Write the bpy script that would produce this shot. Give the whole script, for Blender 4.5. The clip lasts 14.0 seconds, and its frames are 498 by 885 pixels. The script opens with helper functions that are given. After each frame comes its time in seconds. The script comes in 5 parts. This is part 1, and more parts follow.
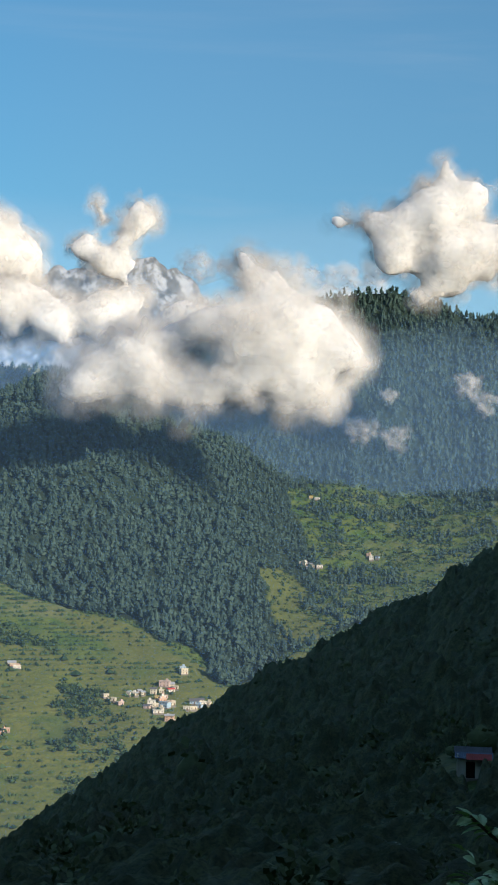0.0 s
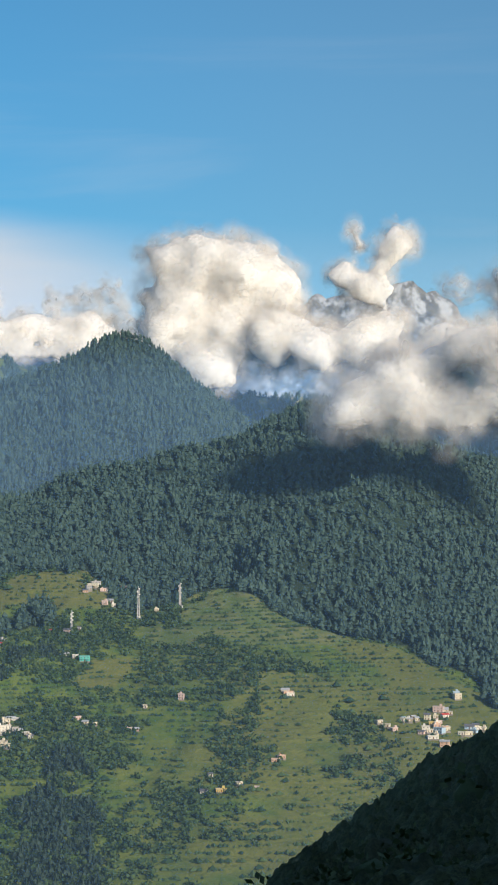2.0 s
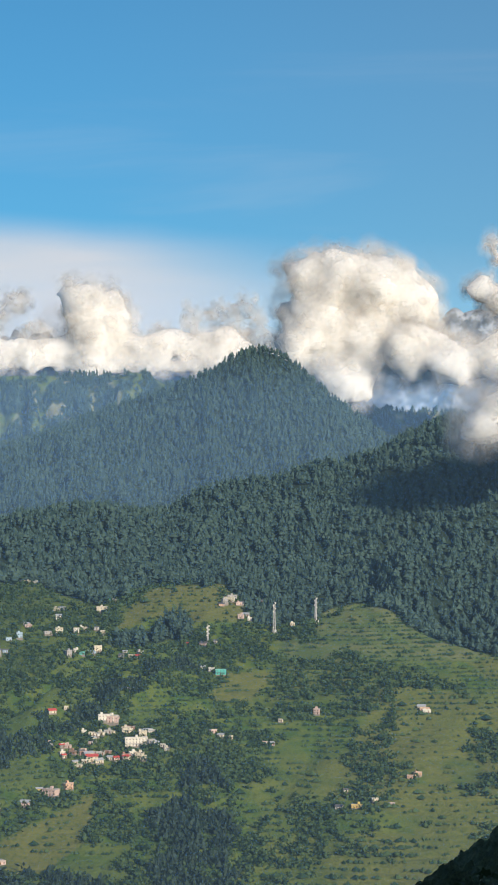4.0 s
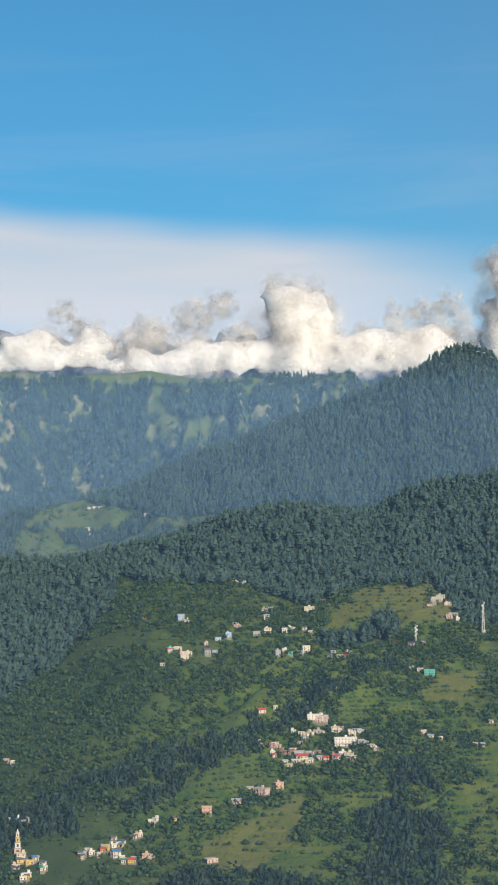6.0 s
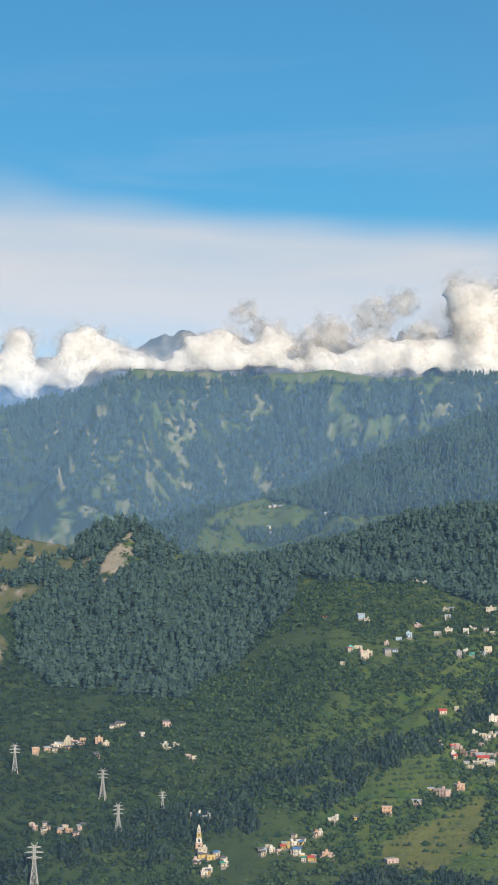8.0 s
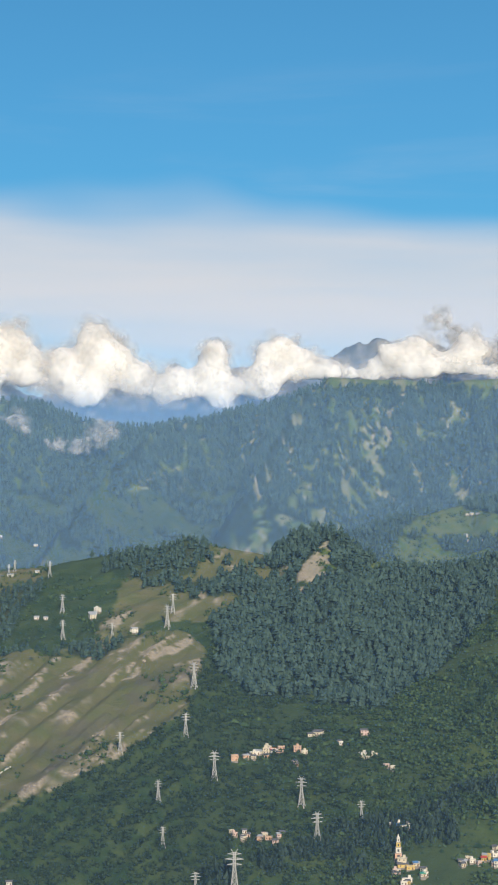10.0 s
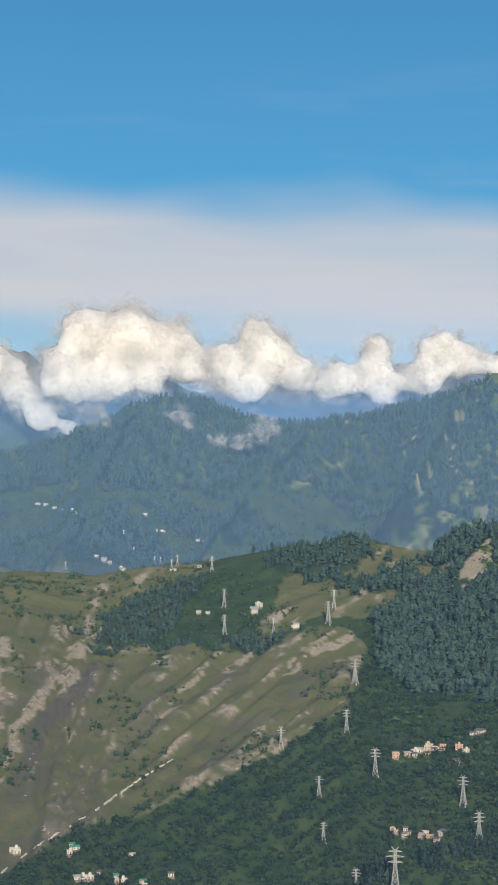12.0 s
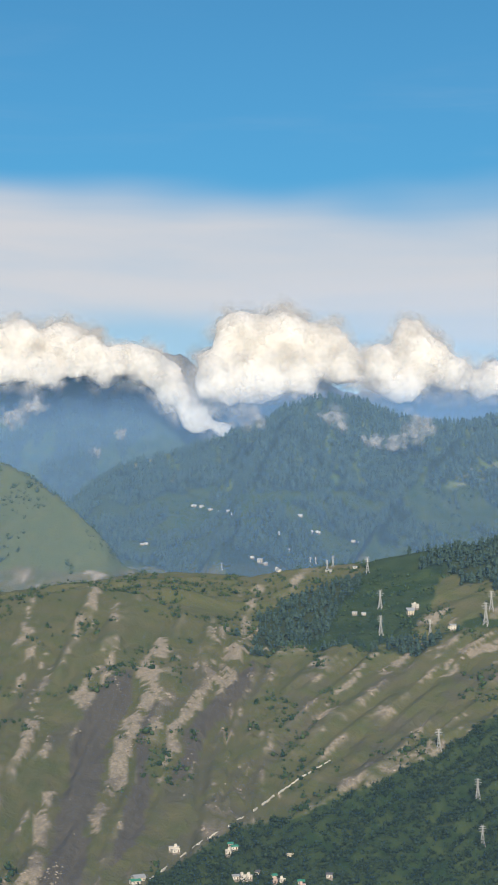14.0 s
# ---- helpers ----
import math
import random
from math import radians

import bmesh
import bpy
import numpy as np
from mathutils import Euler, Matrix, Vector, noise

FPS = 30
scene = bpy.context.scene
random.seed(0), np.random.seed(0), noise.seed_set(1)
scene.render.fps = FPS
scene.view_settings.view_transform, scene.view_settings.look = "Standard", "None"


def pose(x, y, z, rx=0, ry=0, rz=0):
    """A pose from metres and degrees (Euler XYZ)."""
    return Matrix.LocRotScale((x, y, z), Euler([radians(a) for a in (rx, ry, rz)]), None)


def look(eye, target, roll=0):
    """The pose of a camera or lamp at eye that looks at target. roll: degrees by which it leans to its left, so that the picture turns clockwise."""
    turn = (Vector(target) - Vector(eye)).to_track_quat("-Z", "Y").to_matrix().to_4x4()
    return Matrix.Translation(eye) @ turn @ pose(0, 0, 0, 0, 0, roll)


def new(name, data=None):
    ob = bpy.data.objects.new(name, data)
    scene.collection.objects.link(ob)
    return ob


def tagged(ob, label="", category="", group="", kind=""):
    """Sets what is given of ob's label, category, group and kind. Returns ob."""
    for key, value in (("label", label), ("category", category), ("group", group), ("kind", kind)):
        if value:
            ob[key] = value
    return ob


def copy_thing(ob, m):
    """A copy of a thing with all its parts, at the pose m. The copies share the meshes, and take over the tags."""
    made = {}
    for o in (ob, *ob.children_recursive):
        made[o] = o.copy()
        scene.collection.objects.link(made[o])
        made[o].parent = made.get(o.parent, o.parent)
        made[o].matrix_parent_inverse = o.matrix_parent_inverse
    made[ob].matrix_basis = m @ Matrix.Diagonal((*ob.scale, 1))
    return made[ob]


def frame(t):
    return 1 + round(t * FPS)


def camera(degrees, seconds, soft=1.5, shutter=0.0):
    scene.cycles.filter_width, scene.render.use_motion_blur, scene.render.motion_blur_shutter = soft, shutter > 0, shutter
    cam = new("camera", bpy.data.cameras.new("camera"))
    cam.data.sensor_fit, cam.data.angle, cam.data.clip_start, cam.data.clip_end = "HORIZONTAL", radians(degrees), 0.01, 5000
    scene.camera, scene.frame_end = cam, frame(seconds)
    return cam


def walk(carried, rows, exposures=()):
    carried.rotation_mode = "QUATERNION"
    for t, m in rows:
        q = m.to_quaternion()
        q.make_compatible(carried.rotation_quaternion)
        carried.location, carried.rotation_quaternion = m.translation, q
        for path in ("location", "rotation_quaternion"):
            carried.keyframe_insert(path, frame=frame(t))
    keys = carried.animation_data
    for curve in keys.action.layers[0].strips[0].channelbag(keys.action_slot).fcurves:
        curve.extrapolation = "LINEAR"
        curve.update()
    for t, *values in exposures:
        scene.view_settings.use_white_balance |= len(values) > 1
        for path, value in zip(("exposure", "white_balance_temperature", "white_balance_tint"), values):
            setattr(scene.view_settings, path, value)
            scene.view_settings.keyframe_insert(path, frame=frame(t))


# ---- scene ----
# The lookout stands at the origin, y points into the valley; bearings are degrees to the left of y.
EYE = 1.7
cam = camera(17.0, 14.0, soft=1.8)
# seconds, bearing, tilt, lean of the panning camera
ROWS = [
    (0.0, -16.739, 1.643, -1.382),
    (0.5, -13.707, 1.883, -0.889),
    (1.0, -11.640, 2.074, -0.077),
    (1.5, -10.492, 2.181, -0.151),
    (2.0, -7.657, 2.437, 0.351),
    (2.2, -6.946, 2.507, 0.204),
    (4.3, -2.055, 3.007, -0.023),
    (4.5, -1.366, 3.031, -0.031),
    (5.0, -0.000, 3.000, -0.000),
    (5.5, 1.737, 2.934, -0.003),
    (6.0, 4.088, 2.972, 0.387),
    (6.5, 5.767, 2.984, 0.660),
    (7.0, 7.565, 2.981, 0.667),
    (7.2, 8.121, 2.961, 0.542),
    (9.3, 14.530, 3.172, 0.011),
    (9.5, 15.292, 3.221, 0.179),
    (10.0, 17.021, 3.254, 0.168),
    (10.5, 18.210, 3.328, 0.022),
    (11.0, 19.614, 3.294, -0.090),
    (11.5, 21.057, 3.239, -0.132),
    (12.0, 22.576, 3.113, -0.257),
    (12.5, 24.091, 3.101, -0.347),
    (13.0, 24.993, 3.091, -0.320),
    (13.5, 26.117, 3.095, -0.220),
    (14.0, 27.891, 3.136, -0.036),
    ]
walk(cam, [(t, pose(0, 0, EYE, 0, 0, yaw) @ pose(0, 0, 0, 90 + pitch, 0, 0) @ pose(0, 0, 0, 0, 0, -roll)) for t, yaw, pitch, roll in ROWS],
     [(0.0, 0.10), (1.0, 0.06), (2.2, 0.02), (4.3, 0.0), (6.5, -0.02), (9.5, 0.0), (10.5, -0.08), (11.5, -0.2), (12.5, -0.18), (14.0, -0.1)])
# ---- light: low sun from behind the right shoulder, blue sky with a high white veil ----
SUN_BEARING, SUN_HEIGHT = -148.0, 26.0
sun = new("sun", bpy.data.lights.new("sun", "SUN"))
sun.data.energy, sun.data.angle, sun.data.color = 5.0, radians(0.6), (1.0, 0.86, 0.68)
SUN_DIR = Vector((-math.sin(radians(SUN_BEARING)) * math.cos(radians(SUN_HEIGHT)), math.cos(radians(SUN_BEARING)) * math.cos(radians(SUN_HEIGHT)), math.sin(radians(SUN_HEIGHT))))
sun.matrix_world = look(SUN_DIR * 900, (0, 0, 0))
scene.cycles.transparent_max_bounces = 48


class Nodes:
    """A short way to write node trees."""

    def __init__(self, tree):
        self.tree = tree
        tree.nodes.clear()

    def add(self, kind, **values):
        node = self.tree.nodes.new("ShaderNode" + kind)
        for key, value in values.items():
            if key in node.inputs:
                self.set(node.inputs[key], value)
        return node

    def set(self, socket, value):
        if isinstance(value, bpy.types.NodeSocket):
            self.tree.links.new(value, socket)
        elif isinstance(value, tuple) and len(value) == 3 and socket.type == "RGBA":
            socket.default_value = (*value, 1)
        else:
            socket.default_value = value

    def math(self, operation, a, b=0.0, c=0.0):
        node = self.add("Math")
        node.operation = operation
        for socket, value in zip(node.inputs, (a, b, c)):
            self.set(socket, value)
        return node.outputs[0]

    def mix(self, factor, a, b, blend="MIX"):
        node = self.add("Mix")
        node.data_type, node.blend_type = "RGBA", blend
        self.set(node.inputs[0], factor), self.set(node.inputs[6], a), self.set(node.inputs[7], b)
        return node.outputs[2]

    def noise(self, vector, scale, detail=4.0, rough=0.55, distortion=0.0):
        return self.add("TexNoise", Vector=vector, Scale=scale, Detail=detail, Roughness=rough, Distortion=distortion).outputs[0]

    def ramp(self, value, low, high, a=0.0, b=1.0):
        node = self.add("MapRange")
        node.interpolation_type = "SMOOTHSTEP"
        for socket, v in zip(node.inputs, (value, low, high, a, b)):
            self.set(socket, v)
        return node.outputs[0]

    def stretch(self, vector, scale):
        node = self.add("Mapping", Vector=vector)
        node.inputs["Scale"].default_value = scale
        return node.outputs[0]


world = bpy.data.worlds.new("sky")
scene.world = world
world.use_nodes = True
n = Nodes(world.node_tree)
sky = n.add("TexSky")
sky.sky_type, sky.sun_disc = "NISHITA", False
sky.sun_elevation, sky.sun_rotation = radians(SUN_HEIGHT), radians(-SUN_BEARING)
sky.altitude, sky.air_density, sky.dust_density, sky.ozone_density = 2000, 1.0, 0.6, 2.2
way = n.add("TexCoord").outputs["Generated"]
parts = n.add("SeparateXYZ", Vector=way)
height = parts.outputs[2]
streaks = n.noise(n.stretch(way, (3.0, 3.0, 26.0)), 1.0, 5.0, 0.55, 0.4)
soft = n.noise(n.stretch(way, (2.2, 2.2, 7.0)), 1.0, 3.0)
lifted = n.math("ADD", height, n.math("MULTIPLY", n.math("SUBTRACT", soft, 0.5), 0.10))
bearing = n.math("ARCTAN2", n.math("MULTIPLY", parts.outputs[0], -1.0), parts.outputs[1])
top = n.ramp(bearing, -0.10, 0.26, 0.168, 0.198)
veil = n.ramp(n.math("SUBTRACT", lifted, top), 0.012, -0.022)
gap = n.math("MULTIPLY", n.ramp(bearing, 0.16, 0.34), n.ramp(lifted, 0.135, 0.105))
veil = n.math("MULTIPLY", veil, n.math("SUBTRACT", 1.0, n.math("MULTIPLY", gap, 0.5)))
veil = n.math("MULTIPLY", veil, n.ramp(bearing, -0.16, 0.06, 0.10, 1.0))
veil = n.math("MULTIPLY", veil, n.ramp(streaks, 0.2, 0.6, 0.65, 0.92))
wisps = n.math("MULTIPLY", n.ramp(streaks, 0.50, 0.8), n.ramp(height, 0.36, 0.15, 0.0, 0.16))
cover = n.math("MAXIMUM", veil, wisps)
milky = n.mix(n.ramp(height, 0.45, 0.8), n.mix(n.ramp(bearing, -0.3, 0.15), (0.70, 1.07, 1.06), (0.46, 1.07, 1.16)), (1.05, 1.04, 0.96))
blue = n.mix(1.0, sky.outputs[0], milky, "MULTIPLY")
fade = n.math("MULTIPLY", n.math("MULTIPLY", n.ramp(height, 0.06, 0.34, 0.66, 0.90), n.ramp(height, 0.3, 0.9, 1.0, 1.35)), n.ramp(bearing, -0.35, 0.5, 1.14, 1.0))
blue = n.mix(1.0, blue, fade, "MULTIPLY")
colour = n.mix(cover, blue, (6.35, 6.25, 6.4))
n.set(n.add("OutputWorld").inputs[0], n.add("Background", Color=colour, Strength=0.115).outputs[0])

# ---- materials ----


def material(name):
    m = bpy.data.materials.new(name)
    m.use_nodes = True
    return m, Nodes(m.node_tree)


def finish(nodes, colour, rough=0.9, bump=None, strength=0.4, distance=1.0, **more):
    shader = nodes.add("BsdfPrincipled", Roughness=rough, **more)
    nodes.set(shader.inputs["Base Color"], colour)
    shader.inputs["Specular IOR Level"].default_value = 0.2
    if bump is not None:
        relief = nodes.add("Bump", Height=bump, Strength=strength, Distance=distance)
        nodes.set(shader.inputs["Normal"], relief.outputs[0])
    nodes.set(nodes.add("OutputMaterial").inputs[0], shader.outputs[0])
    return shader


def land_material():
    """Grass, terraces, forest floor, scree, alpine meadow and snow, by the land cover stored on the ground."""
    m, n = material("land")
    where = n.add("NewGeometry").outputs["Position"]

    def cover(name):
        node = n.add("Attribute")
        node.attribute_name = name
        return node.outputs["Fac"]

    fine, mid, broad = n.noise(where, 0.25, 6.0, 0.65), n.noise(where, 0.035, 5.0, 0.6), n.noise(where, 0.006, 4.0)
    grass = n.mix(n.ramp(mid, 0.35, 0.65), (0.058, 0.116, 0.024), (0.128, 0.162, 0.034))
    grass = n.mix(n.ramp(broad, 0.42, 0.62), grass, (0.090, 0.124, 0.034))
    grass = n.mix(n.math("MULTIPLY", n.ramp(fine, 0.52, 0.7), 0.7), grass, (0.022, 0.050, 0.016))
    dry = n.mix(n.ramp(fine, 0.35, 0.7), (0.185, 0.165, 0.054), (0.100, 0.118, 0.034))
    colour = n.mix(cover("dry"), grass, dry)
    meadow = n.mix(n.ramp(mid, 0.35, 0.7), (0.085, 0.130, 0.044), (0.150, 0.160, 0.070))
    colour = n.mix(cover("meadow"), colour, meadow)
    floor = n.mix(n.ramp(fine, 0.35, 0.7), (0.012, 0.028, 0.020), (0.030, 0.048, 0.026))
    colour = n.mix(cover("wood"), colour, floor)
    colour = n.mix(cover("scrub"), colour, n.mix(n.ramp(mid, 0.35, 0.7), (0.015, 0.037, 0.020), (0.037, 0.064, 0.030)))
    earth = n.mix(n.ramp(mid, 0.3, 0.7), (0.150, 0.132, 0.070), (0.100, 0.112, 0.048))
    colour = n.mix(cover("bare"), colour, earth)
    stone = n.mix(n.ramp(fine, 0.3, 0.7), (0.48, 0.40, 0.31), (0.27, 0.23, 0.18))
    colour = n.mix(cover("rock"), colour, stone)
    gravel = n.mix(n.ramp(fine, 0.3, 0.7), (0.128, 0.116, 0.094), (0.092, 0.084, 0.068))
    colour = n.mix(cover("scree"), colour, gravel)
    crag = n.mix(n.ramp(n.noise(n.stretch(where, (1, 1, 0.35)), 0.02, 7.0, 0.65), 0.40, 0.62), (0.105, 0.115, 0.120), (0.23, 0.23, 0.225))
    colour = n.mix(cover("crag"), colour, crag)
    drifts = n.ramp(n.noise(n.stretch(where, (1, 1, 0.4)), 0.028, 8.0, 0.7), 0.46, 0.60)
    colour = n.mix(n.math("MULTIPLY", cover("snow"), drifts), colour, (0.46, 0.48, 0.51))
    finish(n, colour, 0.95, n.math("ADD", fine, n.math("MULTIPLY", mid, 3.0)), 0.6, 3.0)
    return m


def leaf_material(name, dark, light, rough=0.75):
    m, n = material(name)
    geo = n.add("NewGeometry")
    grain = n.noise(geo.outputs["Position"], 0.9, 5.0, 0.65)
    shade = n.math("ADD", n.math("MULTIPLY", geo.outputs["Random Per Island"], 0.65), n.math("MULTIPLY", grain, 0.5))
    finish(n, n.mix(n.ramp(shade, 0.15, 0.95), dark, light), rough, grain, 0.5, 0.6)
    return m


def thicket_material():
    """Low mixed scrub: leaf-sized grain, patches of other bushes, a little dry grass."""
    m, n = material("thicket")
    where = n.add("NewGeometry").outputs["Position"]
    leaf, clump, patch = n.noise(where, 4.0, 5.0, 0.7), n.noise(where, 0.55, 5.0, 0.6), n.noise(where, 0.07, 4.0)
    colour = n.mix(n.ramp(clump, 0.35, 0.68), (0.074, 0.096, 0.046), (0.140, 0.168, 0.072))
    colour = n.mix(n.ramp(leaf, 0.40, 0.70), colour, (0.046, 0.064, 0.032))
    colour = n.mix(n.math("MULTIPLY", n.ramp(patch, 0.55, 0.7), 0.35), colour, (0.125, 0.118, 0.076))
    finish(n, colour, 0.85, n.math("ADD", leaf, n.math("MULTIPLY", clump, 2.0)), 0.8, 0.5)
    return m


THICKET = thicket_material()
LAND = land_material()
PINE = leaf_material("pine_needles", (0.020, 0.045, 0.040), (0.056, 0.096, 0.074))
SCRUB = leaf_material("scrub_leaves", (0.070, 0.100, 0.042), (0.135, 0.170, 0.072))
BUSH = leaf_material("bush_leaves", (0.012, 0.038, 0.021), (0.064, 0.106, 0.039))


def stone_material():
    m, n = material("stone")
    geo = n.add("NewGeometry")
    grain = n.noise(geo.outputs["Position"], 0.5, 6.0, 0.65)
    shade = n.mix(n.ramp(grain, 0.3, 0.7), (0.52, 0.43, 0.34), (0.28, 0.235, 0.185))
    finish(n, n.mix(n.math("MULTIPLY", geo.outputs["Random Per Island"], 0.5), shade, (0.15, 0.15, 0.085)), 0.95, grain, 0.6, 1.0)
    return m


STONE = stone_material()
# darker leaf colour for the bushes left of about bearing 14
DARK_BUSH = leaf_material("dark_bush_leaves", (0.009, 0.027, 0.017), (0.038, 0.068, 0.034))
# leaf colour darkened to stand for the shade down in the ravines
SHADED_LEAVES = leaf_material("shaded_leaves", (0.010, 0.027, 0.022), (0.036, 0.062, 0.046))


def plain(name, colour, rough=0.85, metal=0.0, vary=0.25, scale=1.2):
    m, n = material(name)
    spots = n.noise(n.add("NewGeometry").outputs["Position"], scale, 5.0)
    worn = n.mix(n.ramp(spots, 0.3, 0.75), colour, tuple(c * (1 - vary) for c in colour))
    finish(n, worn, rough, spots, 0.2, 0.05, Metallic=metal)
    return m


# ---- numeric helpers ----


def grid_noise(x, y, seed):
    """Smooth value noise in 0..1 over arrays."""
    xi, yi = np.floor(x).astype(np.int64), np.floor(y).astype(np.int64)
    fx, fy = x - xi, y - yi
    fx, fy = fx * fx * (3 - 2 * fx), fy * fy * (3 - 2 * fy)

    def corner(i, j):
        h = (i * 374761393 + j * 668265263 + seed * 974634777) & 0xFFFFFFFF
        h = ((h ^ (h >> 13)) * 1274126177) & 0xFFFFFFFF
        return ((h ^ (h >> 16)) & 0xFFFF) / 65535.0

    a, b, c, d = corner(xi, yi), corner(xi + 1, yi), corner(xi, yi + 1), corner(xi + 1, yi + 1)
    return (a + (b - a) * fx) * (1 - fy) + (c + (d - c) * fx) * fy


def fractal(x, y, seed, octaves=4, gain=0.5):
    total, amount, weight = 0.0, 1.0, 0.0
    for k in range(octaves):
        total, weight = total + amount * grid_noise(x * 2.03 ** k, y * 2.03 ** k, seed + k), weight + amount
        amount *= gain
    return total / weight


def smooth(x, low, high):
    t = np.clip((x - low) / (high - low), 0, 1)
    return t * t * (3 - 2 * t)


def along(bearing, line):
    """A value given at some bearings, between them."""
    return np.interp(bearing, [p[0] for p in line], [p[1] for p in line])


def inside(a, e, poly):
    """Which of the points (bearing, elevation) lie within the outline."""
    hit = np.zeros(np.shape(a), bool)
    for (x0, y0), (x1, y1) in zip(poly, poly[1:] + poly[:1]):
        if y0 != y1:
            hit ^= ((y0 > e) != (y1 > e)) & (a < (x1 - x0) * (e - y0) / (y1 - y0) + x0)
    return hit

# ---- the land: one sheet, laid out round the lookout by ridge lines (bearing, elevation of the line in degrees) ----
NEAR = [(-60, 14), (-40, 8), (-30, 1.5), (-25.3, -1.64), (-23.8, -2.55), (-23.0, -3.43), (-21.9, -3.66), (-20.7, -4.46), (-19.2, -5.37), (-17.5, -6.18), (-15.8, -7.26),
        (-13.5, -8.53), (-12.0, -9.76), (-9.7, -11.34), (-8.6, -12.07), (-7.8, -12.69), (-4, -16.5), (4, -24)]
SHOULDER = [(-25.3, -2.31), (-21.9, -3.95), (-19.2, -5.17), (-17.7, -5.79), (-17.4, -6.35), (-15.9, -6.71), (-15.1, -5.58), (-13.8, -5.22), (-13.0, -4.53), (-11.5, -4.35),
            (-9.7, -3.89), (-8.2, -3.32), (-7.8, -2.74), (-7.1, -2.59), (-5.8, -2.82), (-5.3, -3.20), (-3.2, -3.4), (-2.3, -1.92), (0.2, -1.96), (2.1, -2.63), (4.7, -1.86),
            (8.5, -1.70), (8.8, -2.90), (10.7, -4.59), (12.4, -5.54), (16.1, -5.56), (17.6, -5.40), (18.0, -4.41), (18.4, -3.19), (20.2, -3.17), (21.2, -3.37), (22.0, -3.76),
            (23.3, -3.81), (25.2, -4.01), (26.2, -3.83), (27.7, -4.02), (28.4, -3.35), (29.5, -2.88), (32.0, -2.01), (33.5, -1.82), (36.4, -2.28)]
CREST = [(-25.3, 0.18), (-21.8, -0.10), (-19.9, 0.24), (-18.3, 0.40), (-15.9, 1.70), (-13.0, 2.79), (-11.0, 3.60), (-9.5, 3.60), (-8.5, 3.13), (-6.8, 2.34), (-4.9, 2.03),
         (-3.9, 1.61), (-1.5, 1.29), (-0.2, 0.45), (2.9, 0.70), (4.7, 0.41), (6.0, -0.03), (6.8, -0.32), (8.5, -0.72), (10.3, -1.15), (11.8, -1.10), (13.0, -0.75),
         (14.2, 0.25), (15.3, 0.15), (16.3, -0.60), (17.5, -0.42), (19.2, -0.13), (22.6, -0.70), (24.9, -1.12), (26.6, -1.24), (27.8, -1.47), (30.1, -1.25), (32.0, -1.36),
         (33.5, -1.60), (36.4, -2.00)]
HIGH = [(-25.2, 6.00), (-24.0, 6.06), (-23.0, 6.63), (-21.6, 6.97), (-19.7, 6.77), (-18.5, 6.37), (-16.6, 5.60), (-15.3, 5.17), (-14.3, 4.95), (-13.5, 4.54), (-12.0, 3.0),
        (-7.7, 3.05), (-6.8, 3.82), (-5.8, 4.49), (-4.8, 5.44), (-3.9, 6.02), (-3.2, 6.10), (-2.9, 6.00), (-1.5, 5.39), (-0.2, 4.71), (1.8, 4.13), (3.7, 3.35), (5.6, 2.66),
        (7.4, 1.88), (8.5, 1.36), (9.3, 1.20), (11.2, 0.65), (12.8, 0.10), (15.1, -0.4), (18.0, -0.8), (21.9, -0.95), (24.4, -1.4), (28.7, -1.6), (31.6, -1.28), (32.2, -1.05),
        (32.9, -0.09), (33.9, 0.88), (35.3, 2.03), (36.4, 2.56)]
FAR = [(-25.2, 3.44), (-15.9, 3.25), (-10.9, 3.81), (-9.3, 4.00), (-7.7, 4.10), (-7.0, 4.02), (-3.5, 4.72), (-0.2, 4.92), (0.8, 5.33), (3.1, 5.20), (6.0, 5.20), (7.6, 5.45),
       (10.4, 5.26), (11.8, 5.38), (13.4, 5.45), (14.3, 5.45), (14.5, 5.18), (15.7, 4.82), (17.1, 4.47), (18.4, 4.08), (20.0, 3.88), (21.5, 3.78), (22.6, 3.96), (23.9, 4.48),
       (25.1, 4.68), (26.6, 4.42), (27.2, 3.93), (28.8, 3.29), (30.7, 2.80), (32.6, 2.15), (34.1, 1.1), (36.4, 0.0)]
PEAKS = [(-25.2, 5.6), (-21.7, 5.31), (-17.8, 5.24), (-16.2, 5.97), (-15.4, 6.34), (-14.8, 6.90), (-13.8, 7.64), (-13.3, 8.06), (-12.7, 7.99), (-11.5, 7.52), (-10.0, 7.28),
         (-9.1, 6.52), (-7.7, 5.93), (-5.8, 5.33), (-1.1, 5.79), (1.6, 6.08), (3.9, 6.59), (5.3, 6.64), (6.2, 6.30), (7.4, 6.51), (8.2, 6.31), (10.1, 6.54), (11.4, 6.78),
         (12.2, 6.55), (12.7, 6.78), (13.3, 6.54), (14.3, 6.16), (16.1, 5.92), (16.9, 5.82), (17.3, 6.06), (17.8, 5.78), (19.2, 5.72), (20.9, 5.42), (21.8, 4.94), (22.7, 5.22),
         (24.1, 4.93), (26.9, 5.48), (30.3, 6.01), (32.6, 6.35), (34.9, 6.84), (36.4, 6.63)]
